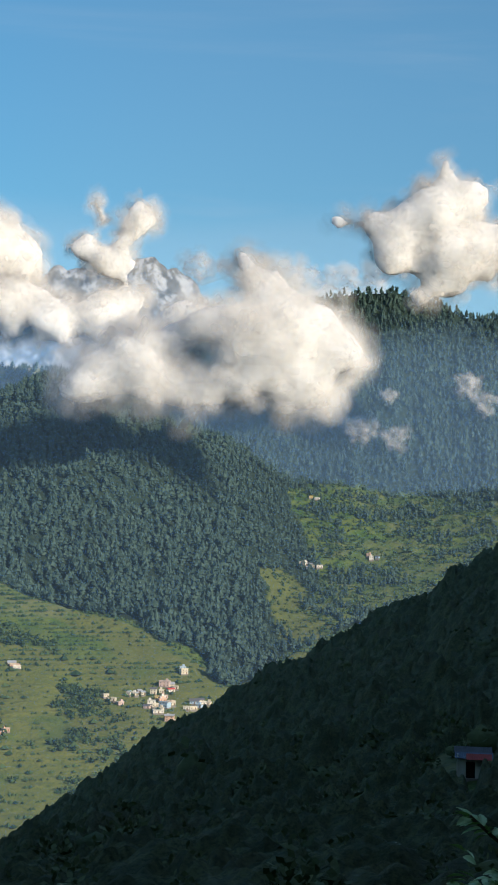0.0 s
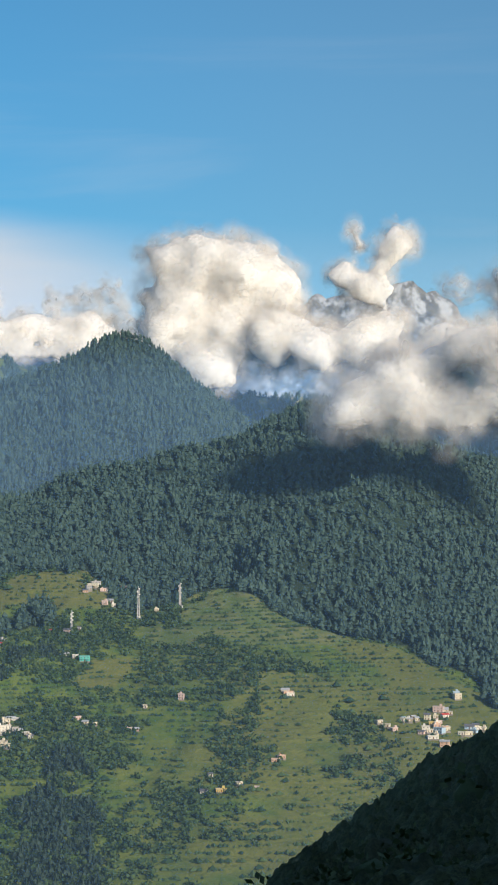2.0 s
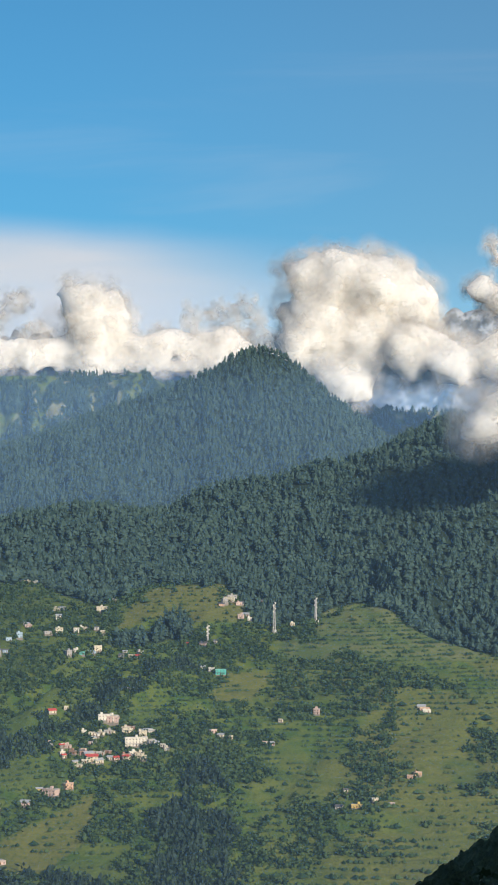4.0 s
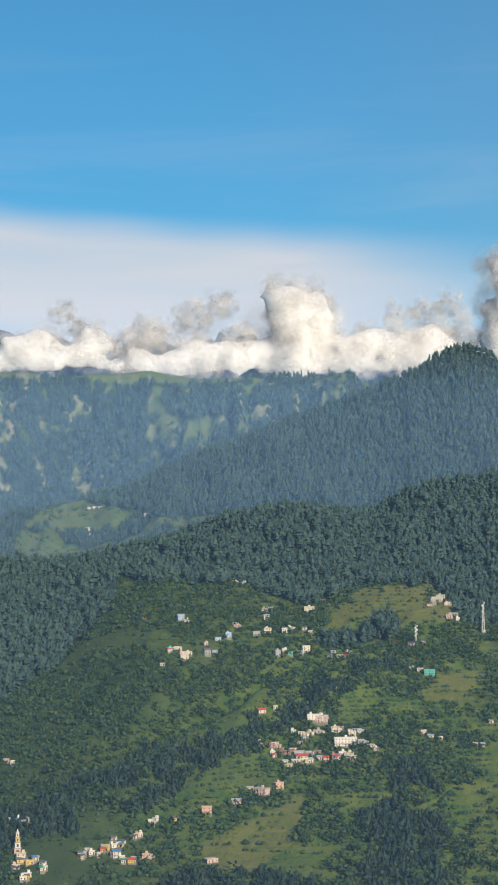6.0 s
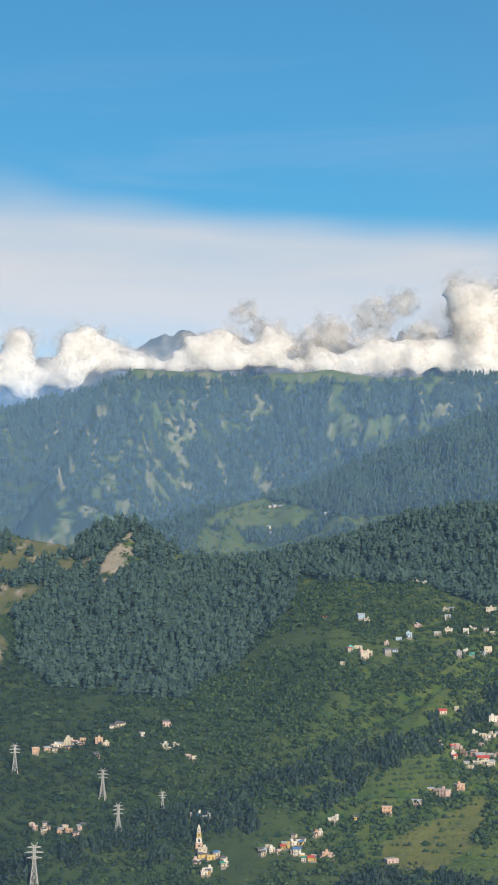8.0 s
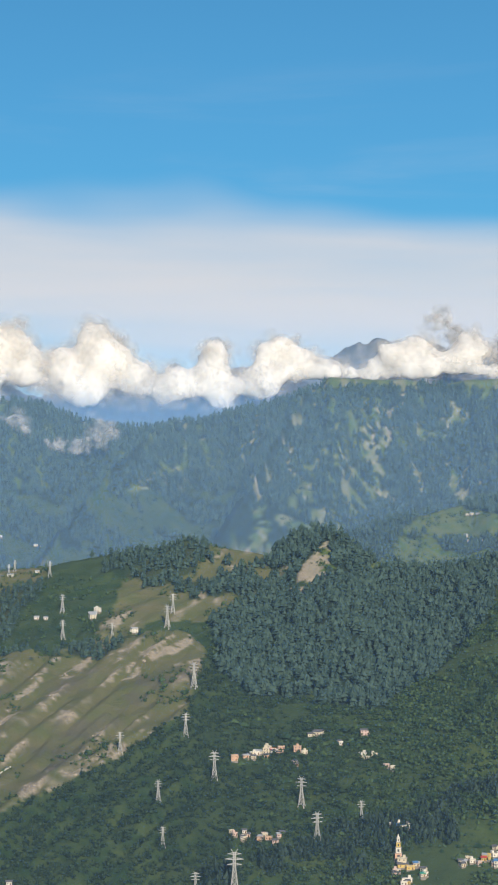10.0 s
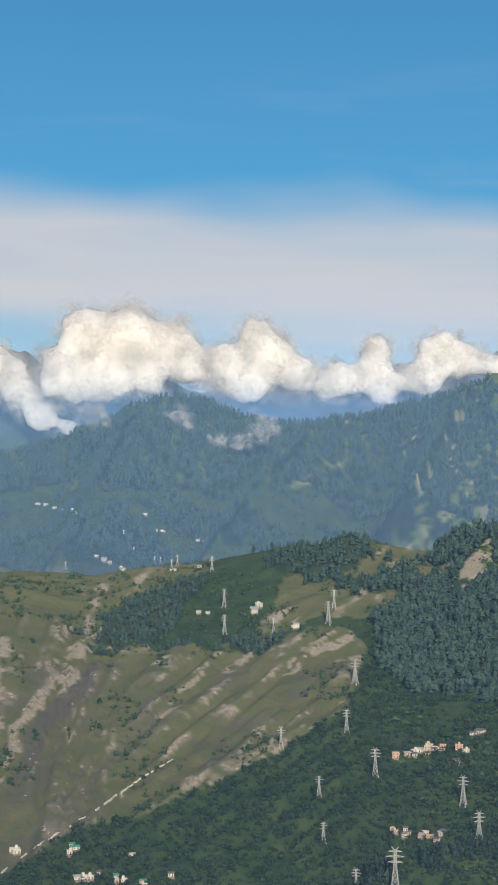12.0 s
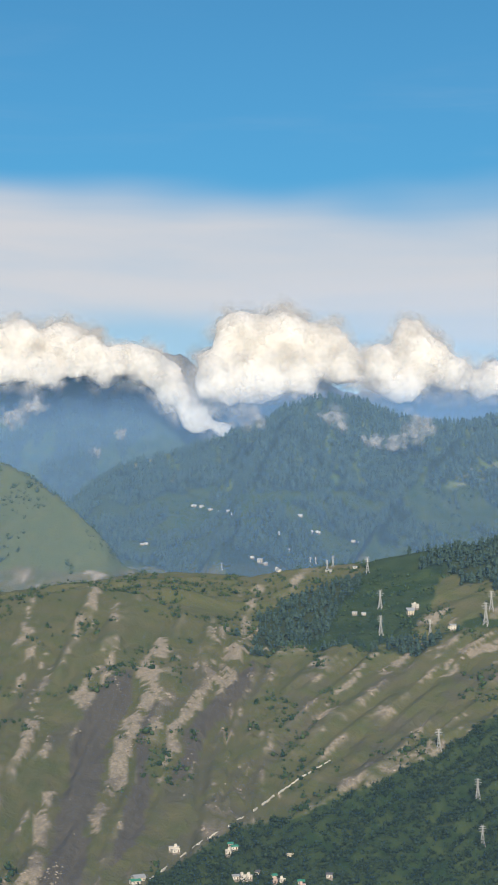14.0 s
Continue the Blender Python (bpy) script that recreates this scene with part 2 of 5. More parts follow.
# how far off the ridge lines run, and how deep the land falls behind the first shoulder
CREST_AT = [(-25, 2950), (-10, 2900), (0, 2760), (8, 2640), (13, 2620), (20, 2640), (30, 2620), (37, 2560)]
HIGH_AT = [(-25, 3600), (9, 3560), (14, 3000), (30, 2900), (32, 2880), (34, 3000), (37, 3280)]
DIP = [(-30, 30), (-16, 30), (-14, 14), (-6, 14), (-3, 6), (-1, 0), (17.5, 0), (19, 30), (27, 34), (30, 12), (37, 8)]
FAR_AT, PEAKS_AT = 4250.0, 4760.0


def layout(a):
    """Distances and heights of the ridge lines, foot to peak, at the bearings a."""
    one = np.ones_like(a)
    crest, high, far, peaks = (along(a, line) for line in (CREST, HIGH, FAR, PEAKS))
    shoulder = sum(along(a + k, SHOULDER) for k in (-0.9, -0.6, -0.3, 0, 0.3, 0.6, 0.9)) / 7
    ra, rc, rd = 1500 + (shoulder + 12.0) * 80, along(a, CREST_AT), along(a, HIGH_AT)
    rc, rd = np.maximum(rc, ra + 190), np.maximum(rd, rc + 330)
    up = lambda r, e: EYE + r * np.tan(np.radians(e))
    near = smooth(a, 2, -9)
    z25, z140, z420, z620 = (near * up(r, e) + (1 - near) * up(r, f) for r, e, f in (
        (25, -17 * one, -24 * one), (140, -9.5 * one + 0.30 * np.clip(along(a, NEAR), -14, 9), -33 * one),
        (420, along(a, NEAR) - 0.2, -35 * one), (620, along(a, NEAR) - 5, -31 * one)))
    zb, zc, zd, ze, zf = up(ra, shoulder), up(rc, crest), up(rd, high), up(FAR_AT, far), up(PEAKS_AT, peaks)
    r = np.stack([0 * one, 25 * one, 140 * one, 420 * one, 620 * one, 1000 * one, 1420 * one, ra, ra + 90, rc, rc + 160, rd, rd + 170, FAR_AT * one, FAR_AT * one + 150, PEAKS_AT * one, 4950 * one])
    z = np.stack([0 * one, z25, z140, z420, z620, up(1000, -23.0) * one, up(1420, -13.4) * one, zb, zb - along(a, DIP), zc, zc - 70, zd, np.minimum(zd - 110, ze - 150), ze, ze - 120, zf, zf - 160])
    # the slope on which the lookout stands goes on behind it
    back = np.maximum(smooth(a, 44, 70), smooth(a, -48, -75))
    # out of view, its height set so that it shades the near hillside
    hill = np.interp(r, [0, 30, 390, 600, 1100, 4950], [0, 28, 330, 180, -150, -150])
    return r, z + (hill - z) * back


def stria(a, e):
    """Slanting strata and runnels of the bare slope."""
    steep = 4.7 - 2.9 * smooth(a, 26.5, 30)
    return fractal(a * 2.6 + e * steep * 0.65, e * 0.5 - a * 0.35, 151, 3)


def flank(a, d, x, y):
    """Ribs and gullies that run down the far ridge: 0 in a gully, up to 1 on a rib."""
    lean = a + 2.6 * (fractal(x / 420, y / 420, 45, 3) - 0.5)
    return np.abs(fractal(lean * 1.5, d / 520, 113, 4) * 2 - 1)


def terrace_level(x, y, z):
    """Which terrace a point lies on, and how far up its riser."""
    return z / 4.0 + 1.2 * fractal(x / 120, y / 120, 77, 2)


def crest_line(points):
    """Bearings and distances at which lines of sight (bearing, elevation) meet the even land."""
    a = np.array([p[0] for p in points], float)
    r, z = layout(a)
    d = np.arange(1000.0, 4000.0, 4.0)
    hits = []
    for k, (_, e) in enumerate(points):
        above = np.nonzero((np.interp(d, r[:, k], z[:, k]) >= EYE + d * math.tan(radians(e))) & (d > 1300))[0]
        hits.append(d[above[0]])
    order = np.argsort(a)
    return a[order], np.array(hits)[order]


# the buttresses of the far ridge: (bearing, distance) from foot to crest, height, breadth
FAR_SPURS = [([(17.6, 3150), (15.5, 3700), (14.2, 4250)], 130, 130), ([(24.0, 3150), (22.6, 3450), (20.4, 3850), (19.0, 4250)], 90, 90), ([(9.3, 3700), (8.9, 4250)], 45, 60),
             ([(6.3, 3700), (6.9, 4250)], 45, 60), ([(11.6, 3700), (11.2, 4250)], 45, 70), ([(28.6, 3250), (27.4, 3700), (25.4, 4250)], 90, 110), ([(3.6, 3800), (4.6, 4250)], 40, 70)]
# spurs that run down the slopes, each with a ravine on its far, shaded side: line, height, reach
SPURS = [(crest_line(line), tall, reach) for line, tall, reach in (
    ([(19, -12.0), (14.5, -10.7), (11, -9.9), (8.5, -9.2), (6.8, -8.3), (4.5, -6.9), (2.1, -5.5), (0, -4.9), (-1.2, -4.6)], 28, 1.0),
    ([(-7.2, -2.4), (-8.0, -1.9), (-9.8, -1.0), (-11.8, -0.2), (-14, 0.9), (-15.6, 1.3)], 46, 1.2))]


def spur_height(a, d):
    out = np.zeros_like(d)
    for (bearings, distances), tall, reach in SPURS:
        off = (d - np.interp(a, bearings, distances)) / reach
        near, far = np.exp(-(off / 120) ** 2), 1 - 1.75 * smooth(off, 4, 62) + 0.75 * smooth(off, 70, 210)
        ends = smooth(a, bearings[0] - 0.4, bearings[0] + 1.2) * smooth(a, bearings[-1] + 0.4, bearings[-1] - 1.2)
        out += tall * ends * np.where(off < 0, near, far)
    for line, tall, wide in FAR_SPURS:
        crest = np.interp(d, [p[1] for p in line], [p[0] for p in line])
        off = np.radians(a - crest) * d / wide
        ends = smooth(d, line[0][1] - 150, line[0][1] + 60) * smooth(d, FAR_AT - 90, FAR_AT - 400)
        out += tall * ends * np.where(off < 0, np.exp(-(off / 1.5) ** 2), 1.35 * np.exp(-(off / 0.75) ** 2) - 0.35 * np.exp(-((off - 1.3) / 1.0) ** 2))
    return out


def ground(a, d):
    """Height of the land at bearing a (degrees) and distance d (arrays)."""
    a, d = np.broadcast_arrays(np.asarray(a, float), np.asarray(d, float))
    shape, a, d = a.shape, a.ravel(), d.ravel()
    r, z = layout(a)
    out, bulge = np.zeros_like(d), np.zeros_like(d)
    for k in range(len(r) - 1):
        here = (d >= r[k]) & (d < r[k + 1]) if k < len(r) - 2 else d >= r[k]
        f = (d - r[k]) / (r[k + 1] - r[k])
        out = np.where(here, z[k] + (z[k + 1] - z[k]) * f, out)
        bulge = np.where(here, np.sin(np.pi * np.clip(f, 0, 1)), bulge)
    x, y = -np.sin(np.radians(a)) * d, np.cos(np.radians(a)) * d
    warp = a + 1.2 * (fractal(x / 300, y / 300, 41) - 0.5)
    high_up = smooth(d, 2350, 2900)
    gully = np.abs(fractal(warp * (0.33 + 0.67 * high_up) + (1 - high_up) * d / 300, d / 700 + (1 - high_up) * warp * 0.12, 11, 4) * 2 - 1)
    gully = np.sqrt(gully ** 2 + 0.012)
    size = np.interp(d, [0, 450, 1000, 1500, 2300, 2700, 3000, 4300, 4900], [0, 1, 10, 17, 24, 36, 58, 66, 60])
    size = size * (1 - 0.7 * smooth(a, -1, -3) * smooth(d, 2500, 2400)) * (1 - 0.75 * smooth(a, 13, 18) * smooth(d, 3000, 3300)) * (1 - 0.8 * smooth(a, 30, 32) * smooth(d, 2500, 2650))
    out += size * bulge * (gully - 0.28)
    out += 95 * bulge * (flank(a, d, x, y) - 0.3) * smooth(d, 3500, 3700) * (1 - smooth(d, 4240, 4250)) * (1 - smooth(a, 15, 19))
    out += np.interp(d, [0, 10, 300, 420, 1500, 4900], [0, 0.15, 5, 4, 6, 16]) * (fractal(x / 70, y / 70, 5, 4) - 0.5)
    crags = smooth(d, 4250, 4500)
    out += crags * 55 * (np.abs(fractal(x / 60, y / 60, 23, 5) * 2 - 1) - 0.2)
    out += spur_height(a, d)
    bare = smooth(a, 17.6, 19) * smooth(d, 1390, 1480) * (1 - smooth(d, 2330, 2420))
    out += bare * 20 * (stria(a, np.degrees(np.arctan2(out - EYE, np.maximum(d, 1)))) - 0.5)
    # terraced fields
    step = 4.0
    level = terrace_level(x, y, out)
    stair = (np.floor(level) + smooth(level - np.floor(level), 0.55, 1.0) - level) * step
    field = smooth(d, 1380, 1450) * (1 - smooth(d, 2350, 2420)) * (1 - smooth(a, 17, 19)) * (fractal(x / 160, y / 160, 99, 2) > 0.42)
    return (out + stair * field * 0.8).reshape(shape)


def place(a, e):
    """Where the line of sight at bearing a and elevation e meets the land."""
    d = np.arange(60.0, 4800.0, 2.0)
    z = ground(np.full_like(d, a), d)
    hit = np.nonzero(z >= EYE + d * math.tan(radians(e)))[0]
    k = hit[0] if len(hit) else len(d) - 1
    return Vector((-math.sin(radians(a)) * d[k], math.cos(radians(a)) * d[k], z[k]))


# land cover, outlined by bearing and elevation as seen from the lookout
FIELDS = [(-18.1, 0.01), (-19.9, 0.28), (-22.8, -0.08), (-27, -0.21), (-27, -1.55), (-23.0, -3.34), (-20.0, -4.58), (-19.2, -5.56), (-18.4, -4.81), (-19.3, -2.87), (-18.7, -1.53)]
YELLOW_SPUR = [(-17.0, -2.35), (-17.8, -2.52), (-19.8, -4.58), (-18.8, -5.57), (-18.0, -5.01), (-17.4, -3.69)]
SHELF = [(10.5, 1.02), (8.7, 0.77), (6.6, 0.39), (4.3, 0.42), (6.6, -0.07), (8.9, -0.68), (11.4, -1.13), (13.2, -1.20), (12.2, -0.35), (11.4, 0.60)]
STREAK = [(14.3, -0.10), (14.2, -0.97), (15.1, -1.93), (15.6, -1.83), (14.7, -0.39)]
ROCK_SPUR = [(20.9, -0.94), (19.0, 0.01), (16.3, -0.48), (15.5, -1.0), (15.6, -1.8), (17.2, -2.3), (18.4, -2.9), (20.3, -2.86), (21.9, -4.18), (22.6, -3.80)]
BROWN_SLOPE = [(60, -1.0), (32.5, -1.3), (30.1, -1.1), (27.7, -3.9), (23.3, -3.7), (20.2, -3.0), (18.2, -3.0), (19.1, -5.82), (21.7, -7.46), (24.4, -8.66), (26.1, -9.44), (28.4, -9.80),
               (30.5, -11.24), (32.4, -12.28), (60, -20)]
ROCK_RIDGE = [(60, -1.0), (32.5, -1.3), (30.1, -1.1), (26.6, -1.1), (23.7, -0.7), (24.5, -2.05), (26.0, -3.79), (27.7, -4.02), (28.4, -3.35), (30.6, -3.60), (60, -4.86)]
GROVE = [(27.6, -2.84), (26.2, -2.06), (24.1, -1.47), (23.9, -1.86), (25.6, -3.60), (26.2, -3.88), (27.7, -3.89)]
POCKET = [(25.8, -3.79), (23.9, -1.86), (21.0, -2.03), (19.8, -1.06), (19.1, -2.01), (21.2, -3.18), (23.3, -3.77)]
TERRACE_TOP = [(-3.9, -3.54), (-5.8, -2.7), (-7.8, -2.5), (-10.1, -3.8), (-11.3, -4.50), (-7.8, -4.60), (-3.9, -4.49)]
DRY_FIELDS = [[(5.9, -10.58), (4.0, -9.69), (2.1, -8.97), (2.7, -10.63), (3.7, -11.35), (5.6, -11.41)], [(-1.5, -5.97), (-2.3, -4.83), (-3.8, -4.92), (-3.1, -5.97)],
              [(2.0, -3.49), (0.2, -2.05), (-2.3, -1.86), (-3.8, -2.34), (-2.3, -3.30), (0.4, -3.11)]]
TERRACED = [[(8.6, -9.0), (7.4, -7.9), (4.0, -7.2), (3.4, -8.6), (5.5, -9.3), (8.0, -10.2)], [(11.6, -9.9), (9.5, -9.2), (8.3, -9.8), (8.6, -10.8), (11.0, -10.9)]]
PINE_STAND = [(1.9, -3.95), (-0.8, -3.0), (-1.1, -3.7), (0.8, -4.05)]
TREE_BANDS = [[(8.5, -9.2), (6.2, -7.5), (2.7, -6.0), (-0.8, -4.5), (-0.9, -4.9), (2.7, -6.7), (5.6, -8.3), (8.5, -9.8)], [(-1.2, -7.5), (-2.4, -7.6), (-2.6, -12.8), (0.5, -12.8)],
              [(13.2, -10.6), (10, -8.9), (6.7, -7.2), (6.7, -7.9), (10, -9.6), (13.2, -11.2)], [(9.5, -12.8), (6, -11.6), (2.5, -11.5), (1.0, -12.8)],
              [(19, -11.2), (14.5, -10.1), (11, -9.2), (11, -9.8), (14.5, -10.8), (19, -12.2)]]
SCREE_TONGUES = [[(31.6, -4.50), (32.2, -6.20), (32.9, -7.70), (33.2, -9.55), (33.4, -11.91), (35.1, -11.87), (34.4, -9.89), (33.9, -7.31), (33.5, -5.81), (32.5, -4.88)],
                 [(31.0, -5.64), (31.3, -6.77), (31.2, -8.64), (31.7, -10.48), (32.5, -11.20), (32.2, -9.56), (31.7, -7.71), (31.5, -6.21)],
                 [(27.7, -4.32), (28.1, -5.46), (29.1, -6.59), (30.0, -8.09), (30.4, -8.28), (30.0, -6.78), (29.1, -5.27)]]
ROCK_RIBS = [[(32.4, -3.92), (34.0, -5.53), (33.5, -5.91), (32.4, -4.69)], [(30.4, -3.55), (31.0, -3.51), (31.8, -4.97), (32.5, -7.33), (33.5, -10.09), (33.0, -10.10), (31.8, -7.33), (31.1, -5.64)],
             [(28.5, -3.70), (27.7, -3.93), (28.9, -5.36), (30.4, -6.78), (30.7, -8.27), (30.9, -8.27), (30.6, -6.59), (29.3, -4.70)],
             [(34.6, -3.72), (35.2, -5.23), (35.6, -6.73), (35.2, -6.92), (34.8, -5.42), (34.3, -3.91)], [(34.8, -8.60), (35.2, -10.06), (35.5, -11.50), (35.1, -11.51), (34.7, -9.89), (34.5, -8.60)]]
ROCK_RIBS += [[(18.8, -3.16), (20.2, -3.94), (21.2, -4.52), (21.6, -4.90), (21.0, -4.90), (19.8, -4.12), (18.7, -3.35)], [(24.1, -4.73), (24.8, -5.31), (25.4, -5.88), (25.1, -5.97), (24.4, -5.40)],
              [(21.8, -3.57), (22.9, -4.34), (23.5, -4.73), (23.1, -4.82), (22.3, -4.24)]]
ALPS = [[(14.3, 5.7), (7.9, 5.7), (2.6, 5.5), (4.6, 4.99), (10.4, 5.14), (14.3, 5.24)], [(7.1, 3.95), (6.0, 3.74), (4.2, 4.01), (6.6, 2.78), (7.2, 2.69)],
        [(13.1, 4.85), (12.4, 4.66), (10.4, 3.49), (11.8, 2.73), (13.1, 0.81), (14.3, 0.25), (14.3, 2.74)],
        [(14.0, 5.0), (12.6, 4.6), (11.9, 3.2), (12.4, 1.6), (13.8, 0.3), (16.6, -0.9), (17.3, -0.5), (15.6, 1.7), (14.6, 3.4)], [(20.1, 2.5), (19.4, 2.2), (21.0, 0.3), (22.6, -0.9), (23.6, -0.8), (21.8, 0.9)]]


GLADE = [(10.7, 3.85), (9.85, 4.6), (9.7, 3.9)]


def terraced(a, e):
    """Where the fields lie open in close steps."""
    return sum(inside(a, e, outline) for outline in TERRACED)


def land_cover(a, d, z):
    """Weights of each kind of cover at points of the land."""
    x, y = -np.sin(np.radians(a)) * d, np.cos(np.radians(a)) * d
    e = np.degrees(np.arctan2(z - EYE, np.maximum(d, 1)))
    a = a + 0.5 * (fractal(x / 60, y / 60, 61, 3) - 0.5)
    e = e + 0.35 * (fractal(x / 60, y / 60, 67, 3) - 0.5)
    r, _ = layout(a.ravel())
    r = r.reshape((len(r),) + a.shape)
    patch, streak = fractal(x / 90, y / 90, 71, 4), fractal(a * 2.2, d / 260, 73, 4)
    mid, high, far = (d > r[7] - 160) & (e + 1.4 * (patch - 0.5) * smooth(a, 4, 8) > along(a, SHOULDER)) & (d < r[9] + 40), (d >= r[9] + 40) & (d < r[11] + 60), (d >= r[11] + 60) & (d < FAR_AT + 80)
    left = a + 2.6 * (patch - 0.5) > 18.3
    open_land = inside(a, e, FIELDS) | inside(a, e, YELLOW_SPUR) | (inside(a, e, SHELF) & (patch > 0.40)) | inside(a, e, STREAK) | inside(a, e, ROCK_SPUR) | inside(a, e, ROCK_RIDGE) | inside(a, e, POCKET)
    wood = (mid & ~left & ~open_land) | (mid & left & (patch > 0.55) & ~open_land) | inside(a, e, GROVE) | inside(a, e, PINE_STAND)
    wood |= inside(a, e, ROCK_SPUR) & mid & (patch > 0.49)
    wood |= high & ~((a > 31.5) & (d < 3400)) & ~open_land
    alps = np.zeros(a.shape, bool)
    for outline in ALPS[2:]:
        alps |= inside(a, e, outline)
    lower = (a > 17) & (e < 1.6 + 1.0 * (patch - 0.5))
    rib = flank(a, d, x, y)
    speck = fractal(x / 20, y / 20, 117, 4)
    runnel = far & (e > 1.2) & (a < 17) & (np.abs(fractal(a * 0.8 + 1.4 * patch - d / 900, d / 900, 121, 3) * 2 - 1) < 0.035) & (fractal(x / 90, y / 90, 123, 2) > 0.45)
    alps &= (rib > 0.10) & (speck > 0.52)
    alps |= inside(a, e, ALPS[0]) | ((inside(a, e, ALPS[1]) | inside(a, e, GLADE)) & (speck > 0.36))
    clearing = (fractal(a * 3.4 - e * 0.5, e * 0.6 + a * 0.2, 119, 4) > 0.60 + 0.04 * (a > 15)) & (speck > 0.42)
    wood |= far & ~alps & ~clearing & ~runnel & ~lower
    wood |= far & lower & ~alps & (patch > 0.47)
    beyond = d >= FAR_AT + 80
    wood |= beyond & (a > 25) & (patch > 0.46) & (e < 5.2)
    meadow = 0.85 * (alps & far) + (0.6 - 0.25 * lower) * (far & ~wood & ~alps) + 0.35 * (beyond & (a > 25)) + 0.8 * inside(a, e, TERRACE_TOP) + 0.6 * (inside(a, e, FIELDS) & (patch > 0.45))
    meadow = meadow + 0.6 * (inside(a, e, SHELF) & (patch > 0.45)) + 0.25 * inside(a, e, POCKET) + 0.75 * ((a > 31.4) & (d > r[9]) & (d < 3400))
    dry = 0.45 * inside(a, e, YELLOW_SPUR)
    for outline in DRY_FIELDS:
        dry = np.maximum(dry, 0.65 * inside(a, e, outline) * smooth(patch, 0.3, 0.5))
    dry = np.maximum(dry, 0.50 * smooth(a, -1, -8) * (d < r[7]) * (d > 900) * smooth(patch, 0.38, 0.52))
    bare = (inside(a, e, BROWN_SLOPE) & (d < r[7] + 30)) | inside(a, e, ROCK_SPUR) | inside(a, e, ROCK_RIDGE)
    bare = 0.85 * bare * (1 - 0.8 * wood) + 0.35 * ((a > 31.4) & (d > r[9]) & (d < 3400))
    ribs = fractal(a * 1.1 + e * 1.3, e * 0.35 - a * 0.2, 83, 4)
    spots = fractal(x / 28 + e * 2, y / 28, 87, 4)
    faces = np.zeros(a.shape, bool)
    for outline in ROCK_RIBS:
        faces |= inside(a, e, outline)
    rock = ((bare > 0.5) & (stria(a, e) > 0.62) & (spots > 0.58)) | (faces & (spots > 0.43) & (stria(a, e) > 0.38)) | (inside(a, e, STREAK) & (spots > 0.47))
    rock = np.maximum(0.8 * rock, 0.4 * (bare > 0.5) * smooth(stria(a, e), 0.56, 0.70) * smooth(spots, 0.35, 0.55)) + 0.3 * (far & ~lower & ~wood & (streak > 0.62)) + 0.4 * runnel + 0.25 * ((d < 450) & (a < -5) & (fractal(x / 14, y / 14, 91, 4) > 0.68))
    scree = 0.5 * (inside(a, e, BROWN_SLOPE) & (ribs < 0.43) & (e < -4.5)) * smooth(spots, 0.3, 0.5)
    for outline in SCREE_TONGUES:
        scree = np.maximum(scree, 1.0 * (inside(a, e, outline) & ~faces))
    crag = beyond & ~wood & ~((a > 25) & (e < 5.4))
    snow = beyond * smooth(a, -6, -9) * 0.9 + beyond * smooth(a, -6, -5) * smooth(a, 8, 3) * 0.5
    return dict(wood=wood, scrub=0.75 * smooth(a, 2, 13) * ((d < r[7] + 60) | ((a > 15) & (d < r[9] + 60))) * (d > 900) * (1 - dry) * (bare < 0.3) + 0.1 * inside(a, e, POCKET) + 0.7 * (far & lower & ~wood) + 0.8 * (beyond & (a > 25) & ~wood), meadow=meadow, dry=dry, bare=bare, rock=rock, scree=scree, crag=crag, snow=snow)


def link(name, verts, faces, mat, smooth_faces=True, parent=None):
    """A mesh object from arrays: faces is (n, 3) or (n, 4)."""
    mesh = bpy.data.meshes.new(name)
    verts, faces = np.asarray(verts, np.float32), np.asarray(faces, np.int32)
    sides = faces.shape[1]
    mesh.vertices.add(len(verts)), mesh.loops.add(faces.size), mesh.polygons.add(len(faces))
    mesh.vertices.foreach_set("co", verts.ravel())
    mesh.loops.foreach_set("vertex_index", faces.ravel())
    mesh.polygons.foreach_set("loop_start", np.arange(0, faces.size, sides, dtype=np.int32))
    mesh.polygons.foreach_set("use_smooth", np.full(len(faces), smooth_faces))
    mesh.update(calc_edges=True)
    mesh.validate()
    mesh.materials.append(mat)
    ob = new(name, mesh)
    ob.parent = parent
    return ob


def build_ground():
    bearings = np.concatenate([np.arange(-180, -30, 3.0), np.arange(-30, 41, 0.15), np.arange(42, 180.1, 3.0)])
    distances = np.concatenate([[0.0], np.linspace(2, 60, 14), np.linspace(64, 450, 50), np.linspace(470, 1380, 22), np.linspace(1390, 2420, 210), np.linspace(2427, 3000, 80),
                                np.linspace(3010, 3700, 64), np.linspace(3710, 4300, 56), np.linspace(4310, 4950, 46)])
    a, d = np.meshgrid(bearings, distances, indexing="ij")
    z = ground(a, d)
    verts = np.stack([-np.sin(np.radians(a)) * d, np.cos(np.radians(a)) * d, z], -1).reshape(-1, 3)
    rows, cols = a.shape
    i = (np.arange(rows - 1)[:, None] * cols + np.arange(cols - 1)[None]).ravel()
    ob = link("ground", verts, np.stack([i, i + 1, i + cols + 1, i + cols], -1)[:, ::-1], LAND)
    for name, weight in land_cover(a, d, z).items():
        layer = ob.data.attributes.new(name, "FLOAT", "POINT")
        layer.data.foreach_set("value", np.asarray(weight, np.float32).ravel())
    tagged(ob, "steep Himalayan valley sides with terraced fields, forest floor and bare scree", "ground", kind="structure")
    return ob


build_ground()

# ---- woods and bushes ----


